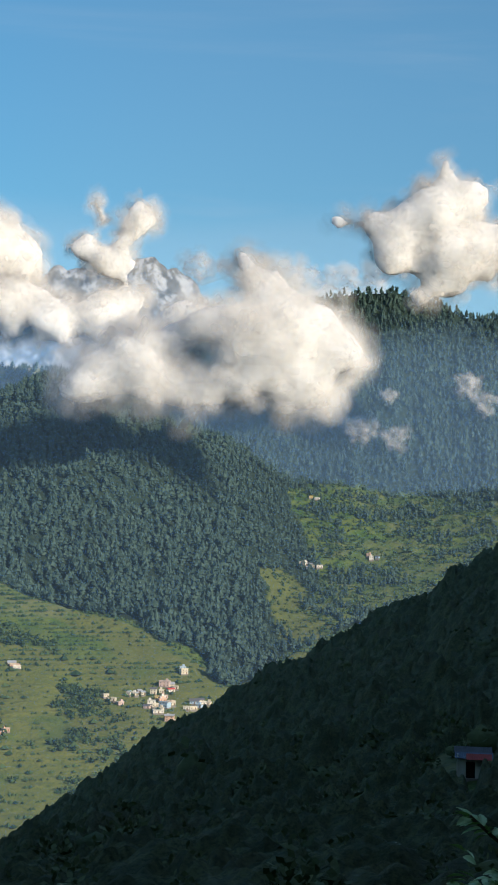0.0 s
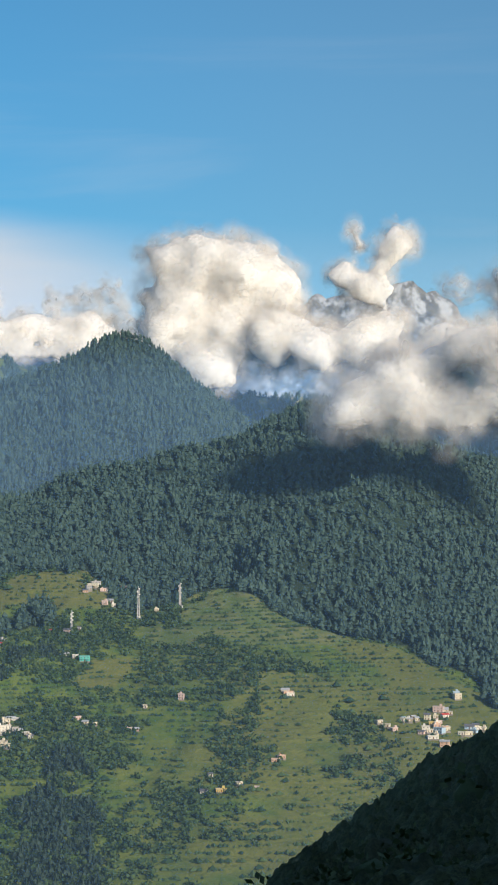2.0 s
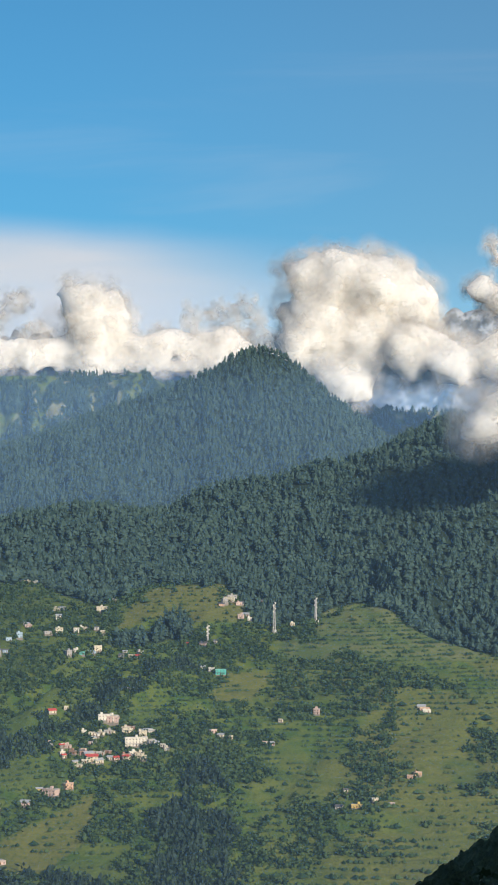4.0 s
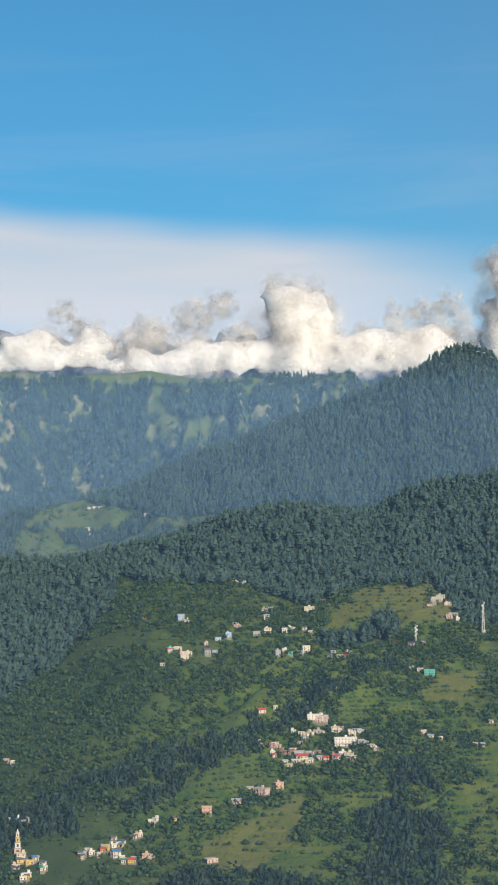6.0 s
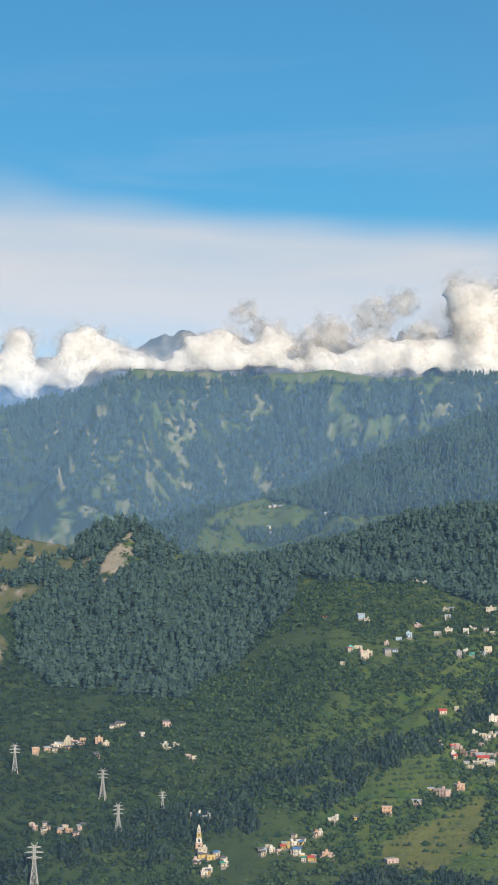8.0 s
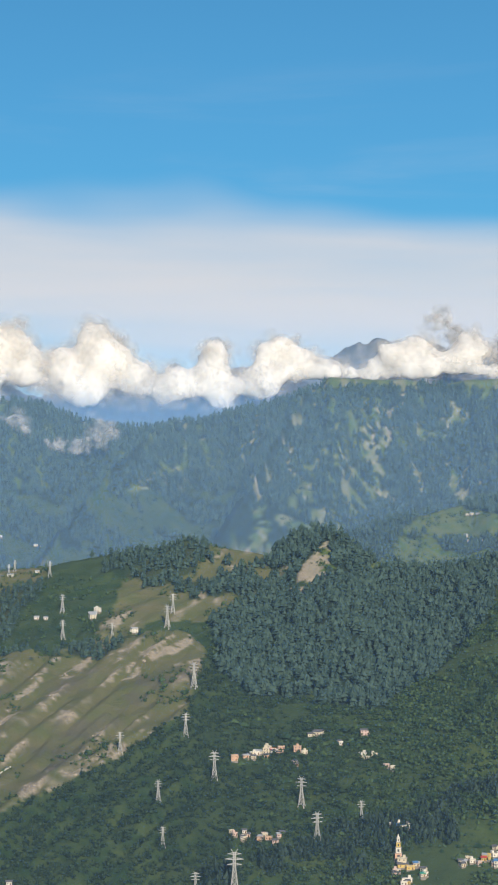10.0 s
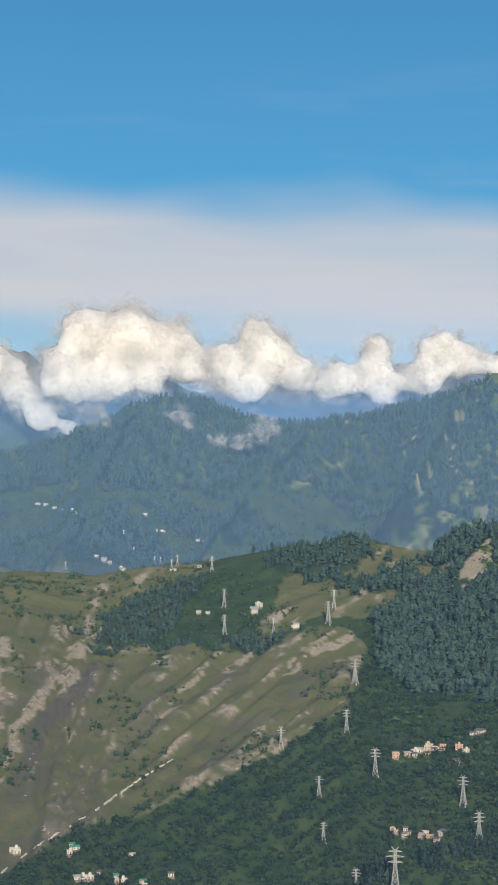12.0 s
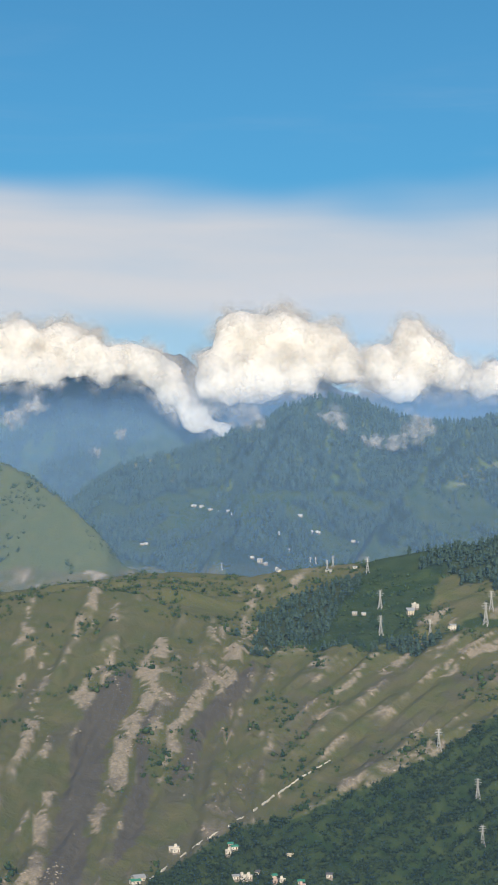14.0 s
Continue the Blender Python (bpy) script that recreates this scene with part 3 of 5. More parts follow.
def conifer(rng, sides=6, tiers=4, trunk=True):
    """Ragged boughs of one full-crowned conifer, 1 high: widest low down, drawn in to a blunt top."""
    verts, faces = [], []
    for k in range(tiers):
        f = k / max(1, tiers - 1)
        low = 0.14 + 0.56 * f
        high = 1.0 if k == tiers - 1 else low + 0.34 + 0.12 * (4 - tiers)
        radius = 0.10 + 0.155 * math.sin(math.pi * (0.32 + 0.55 * f))
        base = len(verts)
        lean = (rng.uniform(-0.05, 0.05), rng.uniform(-0.05, 0.05))
        for s in range(sides):
            t = 2 * math.pi * (s + rng.uniform(-0.4, 0.4)) / sides
            reach = radius * rng.uniform(0.55, 1.3)
            verts.append((lean[0] + reach * math.cos(t), lean[1] + reach * math.sin(t), low + rng.uniform(-0.08, 0.08)))
        verts.append((lean[0] * 1.5, lean[1] * 1.5, high + rng.uniform(-0.06, 0.0)))
        faces += [(base + s, base + (s + 1) % sides, base + sides) for s in range(sides)]
    if trunk:
        base = len(verts)
        verts += [(0.02, 0, 0), (-0.01, 0.017, 0), (-0.01, -0.017, 0), (0, 0, 0.5)]
        faces += [(base, base + 1, base + 3), (base + 1, base + 2, base + 3), (base + 2, base, base + 3)]
    return np.array(verts), np.array(faces)


def leafy(rng, lumps=3):
    """A ragged heap of foliage lumps, about 1 wide and 1 high."""
    verts, faces = [], []
    ico = bmesh.new()
    bmesh.ops.create_icosphere(ico, subdivisions=1, radius=1)
    points = [v.co.copy() for v in ico.verts]
    tris = [[v.index for v in f.verts] for f in ico.faces]
    ico.free()
    for k in range(lumps):
        base, size = len(verts), rng.uniform(0.22, 0.36) + (0.12 if lumps == 1 else 0)
        c = Vector((rng.uniform(-0.28, 0.28), rng.uniform(-0.28, 0.28), rng.uniform(0.25, 0.7))) if lumps > 1 else Vector((0, 0, 0.4))
        verts += [tuple(c + p * size * rng.uniform(0.65, 1.3)) for p in points]
        faces += [[base + i for i in t] for t in tris]
    return np.array(verts), np.array(faces)


def tuft(rng, leaves, size=0.2):
    """A bush of leafy sprays, each a bent blade, round a ragged heart; about 1 wide and 1 high."""
    verts, faces = leafy(rng, 1)
    verts, faces = [tuple(v * (0.62, 0.62, 0.75)) for v in verts], faces.tolist()
    for _ in range(leaves):
        out = Vector((rng.gauss(0, 1), rng.gauss(0, 1), abs(rng.gauss(0, 0.8)) - 0.15)).normalized()
        spot = Vector((0, 0, 0.25)) + Vector((out.x * 0.46, out.y * 0.46, out.z * 0.62)) * rng.uniform(0.55, 1.0)
        length, width = rng.uniform(0.6, 1.3) * size, rng.uniform(0.25, 0.5) * size
        run = (out + Vector((rng.gauss(0, 0.7), rng.gauss(0, 0.7), rng.gauss(0.3, 0.6)))).normalized()
        side = run.cross(Vector((rng.gauss(0, 1), rng.gauss(0, 1), rng.gauss(0, 1)))).normalized()
        base = len(verts)
        verts += [tuple(spot), tuple(spot + run * length * 0.55 + side * width), tuple(spot + run * length), tuple(spot + run * length * 0.5 - side * width)]
        faces += [[base, base + 1, base + 2], [base, base + 2, base + 3]]
    return np.array(verts), np.array(faces)


def scatter(name, a, d, z, heights, shapes, mat, label, category, spread=(0.85, 1.2), round_off=False):
    """One object of kind stuff: a shape standing at each of the points."""
    rng = np.random.default_rng(len(a))
    pick = rng.integers(0, len(shapes), len(a))
    x, y = -np.sin(np.radians(a)) * d, np.cos(np.radians(a)) * d
    turn, wide = rng.uniform(0, 6.283, len(a)), heights * rng.uniform(*spread, len(a))
    all_verts, all_faces, base = [], [], 0
    for k, (v, f) in enumerate(shapes):
        s = np.nonzero(pick == k)[0]
        if not len(s):
            continue
        c, q = np.cos(turn[s])[:, None], np.sin(turn[s])[:, None]
        vx = x[s][:, None] + (v[:, 0] * c - v[:, 1] * q) * wide[s][:, None]
        vy = y[s][:, None] + (v[:, 0] * q + v[:, 1] * c) * wide[s][:, None]
        vz = z[s][:, None] + v[:, 2] * heights[s][:, None]
        all_verts.append(np.stack([vx, vy, vz], -1).reshape(-1, 3))
        all_faces.append((f[None] + base + (np.arange(len(s)) * len(v))[:, None, None]).reshape(-1, 3))
        base += len(s) * len(v)
    ob = link(name, np.concatenate(all_verts), np.concatenate(all_faces), mat, smooth_faces=round_off)
    return tagged(ob, label, category, kind="stuff")


RNG = random.Random(7)
PINES = [conifer(RNG) for _ in range(8)]
SMALL_PINES = [conifer(RNG, 5, 3, False) for _ in range(6)]
BUSHES = [tuft(RNG, 13, 0.34) for _ in range(10)]
GROVES = [tuft(RNG, 12, 0.34) for _ in range(6)]
HEDGES = [conifer(RNG, 6, 1, False) for _ in range(6)]
SHRUBS = [tuft(RNG, 6, 0.36) for _ in range(6)]
BOULDERS = [leafy(RNG, 1) for _ in range(6)]


def sow(count, bearings, distances, seed, keep):
    """Random points of the land for which keep(a, d, z, cover) holds; even over the ground's area."""
    rng = np.random.default_rng(seed)
    a = rng.uniform(*bearings, count)
    d = np.sqrt(rng.uniform(distances[0] ** 2, distances[1] ** 2, count))
    z = ground(a, d)
    good = keep(a, d, z, land_cover(a, d, z))
    return a[good], d[good], z[good], rng


def forests():
    def middle(a, d, z, c):
        r, _ = layout(a)
        stray = (a < -16) & (d > r[7]) & (d < r[9]) & (fractal(-np.sin(np.radians(a)) * d / 45, np.cos(np.radians(a)) * d / 45, 47, 4) > 0.57)
        return (c["wood"] | stray) & (d < r[9] + 25) & (d > 1600) & (fractal(-np.sin(np.radians(a)) * d / 25, np.cos(np.radians(a)) * d / 25, 3, 2) > 0.25)

    def higher(a, d, z, c):
        r, _ = layout(a)
        seen = np.degrees(np.arctan2(z - EYE, d)) > along(a, CREST) - 0.4
        return c["wood"] & (d > r[9] + 60) & (d < r[11] + 25) & (seen | (np.arange(len(a)) % 3 == 0))

    def farthest(a, d, z, c):
        r, _ = layout(a)
        seen = np.degrees(np.arctan2(z - EYE, d)) > np.maximum(along(a, CREST), along(a, HIGH)) - 0.4
        return c["wood"] & (d > r[11] + 100) & (d < FAR_AT + 25) & (seen | (np.arange(len(a)) % 3 == 0))

    a, d, z, rng = sow(56000, (-27, 39), (1750, 3000), 1, middle)
    scatter("pine_forest", a, d, z - 1, rng.uniform(12, 22, len(a)) * np.interp(a, [-17.5, -16, 18, 19], [0.62, 1.0, 1.0, 0.72]), PINES, PINE, "dense dark green pine forest on the valley side", "forest")
    def behind(a, d, z, c):
        return c["wood"] & (np.degrees(np.arctan2(z - EYE, d)) > along(a, FAR) - 0.3)

    a, d, z, rng = sow(9000, (26, 39), (4330, 4760), 17, behind)
    scatter("hazy_forest", a, d, z - 1, rng.uniform(10, 21, len(a)), SMALL_PINES, PINE, "hazy conifer forest on the slope behind the ridge", "forest", (0.8, 1.2))
    a, d, z, rng = sow(48000, (-27, 39), (2900, 3640), 2, higher)
    scatter("mountain_forest", a, d, z - 1, rng.uniform(10, 20, len(a)), SMALL_PINES, PINE, "dark conifer forest on steep mountain flanks", "forest", (0.8, 1.15))
    a, d, z, rng = sow(46000, (-12, 39), (3300, 4280), 3, farthest)
    scatter("distant_forest", a, d, z - 1, rng.uniform(10, 21, len(a)), SMALL_PINES, PINE, "distant conifer forest below green alpine meadows", "forest", (0.8, 1.2))


def bushes():
    def valley(a, d, z, c):
        x, y = -np.sin(np.radians(a)) * d, np.cos(np.radians(a)) * d
        r, _ = layout(a)
        e = np.degrees(np.arctan2(z - EYE, d))
        thick = 0.015 + 0.5 + 1.25 * (fractal(x / 75, y / 75, 13, 4) - 0.5) + 0.10 * smooth(a, 2, 7) + 0.14 * smooth(a, 10, 17) - 0.2 * terraced(a, e) + 0.22 * smooth(a, 16, 19) - 0.12 * smooth(a, -4, -9)
        for outline in TREE_BANDS:
            thick = thick + 0.2 * inside(a, e, outline)
        return (d < r[7] + 60) & ~c["wood"] & (c["bare"] < 0.5) & (c["dry"] < 0.5) & (thick > 0.50 + 0.12 * np.random.default_rng(5).uniform(-1, 1, len(a))) & ~((c["meadow"] > 0.4) & (thick < 0.58))

    a, d, z, rng = sow(50000, (-20, 39), (1380, 2450), 4, valley)
    tall, west = np.minimum(rng.gamma(3.0, 1.5, len(a)) + 3.6, 10.5) * np.interp(a, [10, 17], [1.0, 0.72]), a + rng.normal(0, 1.5, len(a)) > 14
    east = ~west
    scatter("valley_bushes", a[east], d[east], z[east] - 0.8, tall[east], BUSHES, BUSH, "scattered green bushes and broadleaf trees between the fields", "bushes", (0.85, 1.3), True)
    scatter("dark_scrub", a[west], d[west], z[west] - 0.8, tall[west], BUSHES, DARK_BUSH, "close dark green scrub on the valley side", "bushes", (0.9, 1.4), True)

    def bands(a, d, z, c):
        x, y = -np.sin(np.radians(a)) * d, np.cos(np.radians(a)) * d
        e = np.degrees(np.arctan2(z - EYE, d)) + 1.1 * (fractal(x / 55, y / 55, 161, 3) - 0.5)
        a = a + 2.4 * (fractal(x / 55, y / 55, 163, 3) - 0.5)
        hit = np.zeros(len(a), bool)
        for outline in TREE_BANDS:
            hit |= inside(a, e, outline)
        return hit & (fractal(x / 22, y / 22, 167, 3) > 0.40)

    a, d, z, rng = sow(26000, (-4, 20), (1380, 2200), 6, bands)
    # the ravine's shade is put into the leaf colour of these trees
    scatter("ravine_trees", a, d, z - 1, rng.uniform(8, 15, len(a)), SMALL_PINES + GROVES, SHADED_LEAVES, "conifers and broadleaf trees filling the ravines, coloured darker for the shade", "trees", (0.7, 1.0))

    def hedges(a, d, z, c):
        x, y = -np.sin(np.radians(a)) * d, np.cos(np.radians(a)) * d
        r, _ = layout(a)
        f = terrace_level(x, y, z)
        fields = inside(a, np.degrees(np.arctan2(z - EYE, d)), FIELDS)
        return ((d < r[7]) | fields) & (a < 18) & (f - np.floor(f) > 0.62) & (f - np.floor(f) < 0.85) & (fractal(x / 35, y / 35, 43, 3) > 0.38 - 0.3 * terraced(a, np.degrees(np.arctan2(z - EYE, d))))

    a, d, z, rng = sow(320000, (-27, 18), (1380, 2900), 14, hedges)
    scatter("terrace_hedges", a, d, z - 0.4, rng.gamma(3.0, 0.45, len(a)) + 1.3, HEDGES, BUSH, "low green hedges along the edges of terraced fields", "hedges", (2.2, 5.5))

    def fringe(a, d, z, c):
        x, y = -np.sin(np.radians(a)) * d, np.cos(np.radians(a)) * d
        r, _ = layout(a)
        spot = fractal(x / 60, y / 60, 19, 4)
        pocket = (d > r[7]) & (d < r[9] + 30) & ~c["wood"] & (spot > 0.45 - 0.14 * (a < -16))
        lower = (d > 3000) & (d < 4100) & (a > 14) & ~c["wood"] & (spot > 0.44)
        green = (d > r[9]) & (d < 3400) & (a > 31) & (spot > 0.62)
        scree = (c["bare"] > 0.5) & (d < r[7]) & (spot > 0.60)
        shelf = inside(a, np.degrees(np.arctan2(z - EYE, d)), SHELF) & (spot > 0.45)
        return pocket | lower | green | scree | shelf

    a, d, z, rng = sow(80000, (-27, 39), (1400, 4150), 8, fringe)
    scatter("hill_bushes", a, d, z - 0.8, rng.gamma(3.0, 1.0, len(a)) + 2.5, SHRUBS, BUSH, "dark bushes dotted over open hill slopes", "bushes", (0.9, 1.5), True)

    def outcrop(a, d, z, c):
        return (c["rock"] > 0.5) & ~c["wood"] & (d < 2500)

    a, d, z, rng = sow(80000, (15, 38), (1400, 2600), 9, outcrop)
    scatter("rock_outcrops", a, d, z - 1.2, rng.gamma(2.0, 0.4, len(a)) + 0.6, BOULDERS, STONE, "pale weathered rock outcrops on the bare slope", "rocks", (1.0, 2.2))

    def slope(a, d, z, c):
        clear = (np.abs(a + 24.6) < 1.0) & (d > 115) & (d < 152)
        return ((c["rock"] < 0.3) | (np.arange(len(a)) % 4 == 0)) & ~clear

    low = [tuft(RNG, 22, 0.15) for _ in range(8)]
    a, d, z, rng = sow(2600, (-28, -7), (100, 430), 16, slope)
    scatter("hillside_scrub", a, d, z - 0.05, rng.gamma(2.0, 0.35, len(a)) + 0.9, low, SCRUB, "leafy dark scrub on the shaded hillside", "bushes", (1.0, 1.6), True)
    a, d, z, rng = sow(240, (-28, -9), (32, 170), 12, lambda a, d, z, c: d > 0)
    away = (np.abs(a + 24.6) > 1.9) | (d < 92) | (d > 152)
    a, d, z = a[away], d[away], z[away]
    scatter("hillside_bushes", a, d, z - 0.2, (rng.gamma(3.0, 0.3, len(a)) + 1.0) * np.interp(d, [30, 120], [0.45, 1.0]), [tuft(RNG, 60, 0.17) for _ in range(6)], SCRUB, "large dark bushes on the shaded hillside", "bushes", (0.9, 1.4), True)


def thicket():
    """The closed cover of low bushes on the near hillside, as one lumpy sheet just over the ground."""
    bearings, distances = np.arange(-29, -6, 0.08), np.geomspace(18, 440, 420)
    a, d = np.meshgrid(bearings, distances, indexing="ij")
    x, y = -np.sin(np.radians(a)) * d, np.cos(np.radians(a)) * d
    z = ground(a, d)
    lumps = 3.4 * np.abs(fractal(x / 4.5, y / 4.5, 131, 3) * 2 - 1) + 2.0 * np.abs(fractal(x / 1.4, y / 1.4, 137, 3) * 2 - 1)
    bald = smooth(fractal(x / 14, y / 14, 91, 4), 0.74, 0.67) * smooth(np.abs(a + 24.6) * 2.5 + np.abs(d - 140) * 0.06, 1.0, 2.2)
    z = z - 0.35 + (0.35 + 1.15 * lumps) * bald * np.interp(d, [18, 60, 150, 440], [0.25, 0.5, 0.9, 1.2]) * smooth(a, -6.2, -8)
    rows, cols = a.shape
    i = (np.arange(rows - 1)[:, None] * cols + np.arange(cols - 1)[None]).ravel()
    ob = link("hillside_thicket", np.stack([x, y, z], -1).reshape(-1, 3), np.stack([i, i + 1, i + cols + 1, i + cols], -1)[:, ::-1], THICKET)
    return tagged(ob, "closed cover of low dark bushes on the shaded hillside", "bushes", kind="stuff")


forests()
bushes()
thicket()

# ---- villages: bearing, elevation and breadth (thousandths of the distance over 2.95) of each house ----
MAIN_VILLAGE = [(1.75, -6.58, 38), (1.21, -6.92, 24), (0.50, -6.96, 22), (0.87, -7.37, 46), (0.25, -7.33, 18), (2.67, -7.63, 18), (2.48, -7.33, 14), (2.10, -7.67, 20),
    (3.00, -7.62, 16), (3.38, -7.66, 12), (2.37, -7.03, 14), (1.85, -6.95, 16), (0.75, -7.78, 18), (1.21, -7.84, 18), (1.56, -7.86, 14), (2.79, -8.07, 15),
    (2.37, -7.89, 26), (-0.17, -7.54, 12), (3.17, -7.42, 13), (3.77, -7.47, 9)]
LOWER_ROAD = [(3.74, -8.96, 32), (3.17, -8.78, 20), (4.13, -8.84, 14), (4.60, -9.26, 20), (5.61, -9.56, 22), (6.68, -9.80, 12), (7.53, -9.89, 11), (5.47, -11.16, 26),
    (8.03, -10.36, 10), (7.69, -11.09, 16), (8.21, -11.17, 14), (3.73, -6.26, 17), (3.25, -6.17, 9), (1.06, -5.56, 12)]
UPPER_HAMLET = [(6.84, -4.14, 13), (6.56, -4.10, 16), (6.44, -4.27, 14), (5.58, -4.30, 15), (6.35, -4.46, 18), (7.09, -4.65, 10), (5.60, -3.96, 9), (5.20, -3.81, 13),
    (4.84, -3.75, 13), (4.53, -3.41, 15), (3.88, -3.60, 18), (3.49, -3.57, 17), (2.92, -3.59, 12), (2.61, -3.47, 9), (2.03, -3.61, 12), (3.40, -2.80, 14),
    (3.53, -3.16, 12), (2.05, -2.88, 22), (1.62, -2.52, 8), (3.18, -4.33, 13), (2.72, -4.30, 11), (2.20, -4.24, 18), (1.37, -4.39, 12), (0.98, -4.41, 18),
    (0.75, -4.30, 12), (6.47, -3.11, 15), (7.71, -3.14, 9)]
RIDGE_ROW = [(4.75, -1.87, 10), (4.54, -1.89, 9), (4.29, -1.91, 11), (4.06, -1.95, 9), (-2.30, -2.53, 24), (-2.03, -2.67, 12), (-2.61, -2.63, 14), (-2.88, -2.72, 8),
    (-3.32, -2.61, 8), (-2.70, -3.11, 13), (-2.99, -3.17, 9), (-4.46, -3.33, 10), (-1.43, -4.01, 16), (-0.89, -4.01, 10), (-1.83, -3.95, 8), (-2.01, -5.00, 24),
    (-1.70, -4.87, 14), (-1.39, -4.81, 10)]
SCATTERED = [(-2.02, -7.10, 12), (-1.75, -6.95, 14), (-2.33, -7.16, 8), (-3.48, -7.36, 16), (-3.77, -7.37, 8), (-5.29, -6.33, 13), (-4.06, -6.60, 7), (-6.64, -9.42, 24),
    (-6.05, -9.46, 15), (-7.25, -9.20, 14), (-7.85, -9.34, 8), (-6.26, -8.92, 7), (-5.28, -2.81, 6), (0.41, -4.78, 8)]
TERRACE_VILLAGE = [(-14.06, -6.75, 24), (-14.26, -6.93, 16), (-13.68, -7.04, 14), (-13.96, -7.26, 18), (-13.62, -7.44, 18), (-14.08, -7.46, 22), (-13.85, -7.66, 24),
    (-14.31, -7.39, 14), (-14.69, -6.33, 17), (-15.26, -7.37, 26), (-15.51, -7.34, 18), (-15.03, -7.54, 18), (-14.81, -7.51, 12), (-14.25, -7.92, 20),
    (-13.07, -7.12, 12), (-12.84, -7.11, 9), (-12.28, -7.29, 17), (-8.93, -6.17, 22), (-8.70, -8.35, 16), (-19.13, -0.28, 11), (-18.66, -2.57, 13), (-18.95, -2.55, 13),
    (-19.26, -2.60, 14), (-21.02, -2.30, 10)]
FIELD_EDGE = [(-2.37, -2.47, 22), (-2.14, -2.62, 14), (-2.71, -2.62, 14), (-3.36, -2.58, 12), (-3.66, -2.81, 10), (-2.88, -3.04, 14)]
BUSH_VILLAGE = [(15.96, -7.18, 14), (16.19, -7.28, 14), (16.46, -7.35, 14), (16.71, -7.37, 15), (16.92, -7.37, 13), (17.17, -7.48, 13), (16.40, -7.20, 13), (17.56, -7.59, 14),
    (15.40, -7.28, 17), (15.52, -7.67, 12), (14.67, -6.68, 19), (13.13, -6.74, 15), (13.09, -7.51, 18), (12.37, -7.80, 12), (13.98, -7.02, 10), (16.70, -10.17, 13),
    (16.39, -10.17, 14), (16.02, -10.12, 14), (17.10, -10.08, 10), (17.56, -10.07, 9)]
PYLON_VILLAGE = [(11.75, -9.71, 19), (12.19, -9.71, 13), (11.87, -11.09, 24), (11.41, -11.03, 14), (12.12, -11.32, 18), (11.70, -11.50, 18), (8.77, -10.63, 18), (9.07, -10.69, 13),
    (8.48, -10.55, 12), (9.53, -10.88, 13), (9.79, -10.88, 11), (8.66, -10.97, 16), (7.89, -10.32, 10), (7.44, -9.93, 12), (8.47, -11.13, 13), (7.54, -11.11, 14),
    (8.11, -11.18, 12), (11.15, -11.22, 12)]
SHELF_HAMLET = [(9.42, 0.73, 9), (9.21, 0.73, 8), (9.58, 0.70, 7), (7.46, 0.40, 10), (9.62, -0.04, 8), (9.81, -0.15, 9), (9.60, -0.19, 9), (9.35, -0.17, 8), (9.12, -0.17, 8),
    (8.93, -0.13, 7)]
FAR_HAMLETS = [(25.15, -1.32, 13), (24.09, -0.31, 9), (24.32, -0.29, 9), (23.95, -0.33, 8), (25.53, 0.01, 11), (25.76, 0.01, 9), (29.78, 0.93, 10), (29.51, 0.87, 9),
    (29.22, 0.80, 9), (28.92, 0.74, 9), (28.59, 0.74, 9), (32.07, 0.10, 9), (31.41, -0.37, 8), (27.51, -0.99, 11), (27.34, -1.08, 9), (26.13, 0.58, 9), (26.80, -0.06, 8),
    (22.37, -2.65, 18), (24.27, -2.76, 10), (23.96, -2.78, 9), (20.98, -3.24, 18), (26.87, -1.31, 8), (24.26, -1.20, 9)]
RIVER_HAMLET = [(28.39, -10.61, 15), (28.51, -10.53, 11), (26.52, -10.87, 15), (28.35, -11.57, 15), (28.04, -11.67, 14), (27.85, -11.56, 11), (27.01, -11.71, 13),
    (26.76, -11.67, 13), (26.11, -11.73, 14), (25.15, -11.51, 13), (30.43, -10.62, 22), (31.64, -11.60, 26)]

WALLS = {name: plain(name + "_plaster", colour, 0.9) for name, colour in dict(white=(0.79, 0.74, 0.64), cream=(0.72, 0.64, 0.48), pink=(0.68, 0.50, 0.43), salmon=(0.68, 0.44, 0.30), yellow=(0.72, 0.52, 0.16),
         turquoise=(0.13, 0.56, 0.48), pale_blue=(0.42, 0.56, 0.68), grey=(0.42, 0.40, 0.37), brown=(0.36, 0.22, 0.16)).items()}
ROOFS = {"concrete": plain("concrete_roof", (0.46, 0.43, 0.39)), "red": plain("red_sheet_roof", (0.56, 0.09, 0.07), 0.5), "blue": plain("blue_sheet_roof", (0.10, 0.24, 0.46), 0.5),
         "green": plain("green_sheet_roof", (0.06, 0.30, 0.20), 0.5), "tin": plain("tin_roof", (0.52, 0.53, 0.54), 0.45, 0.3), "slate": plain("slate_roof", (0.14, 0.14, 0.15))}
GLASS = plain("window_glass", (0.11, 0.115, 0.12), 0.15, vary=0.3)
TIMBER = plain("door_timber", (0.16, 0.085, 0.045))
PLINTH = plain("stone_plinth", (0.27, 0.24, 0.20))


def box(size, at=(0, 0, 0), bevel=0.0):
    """A bmesh box of that size, its base centred on at."""
    bm = bmesh.new()
    bmesh.ops.create_cube(bm, size=1, matrix=Matrix.Translation((at[0], at[1], at[2] + size[2] / 2)) @ Matrix.Diagonal((*size, 1)))
    if bevel:
        bmesh.ops.bevel(bm, geom=bm.edges[:], offset=bevel, segments=1, affect="EDGES")
    return bm


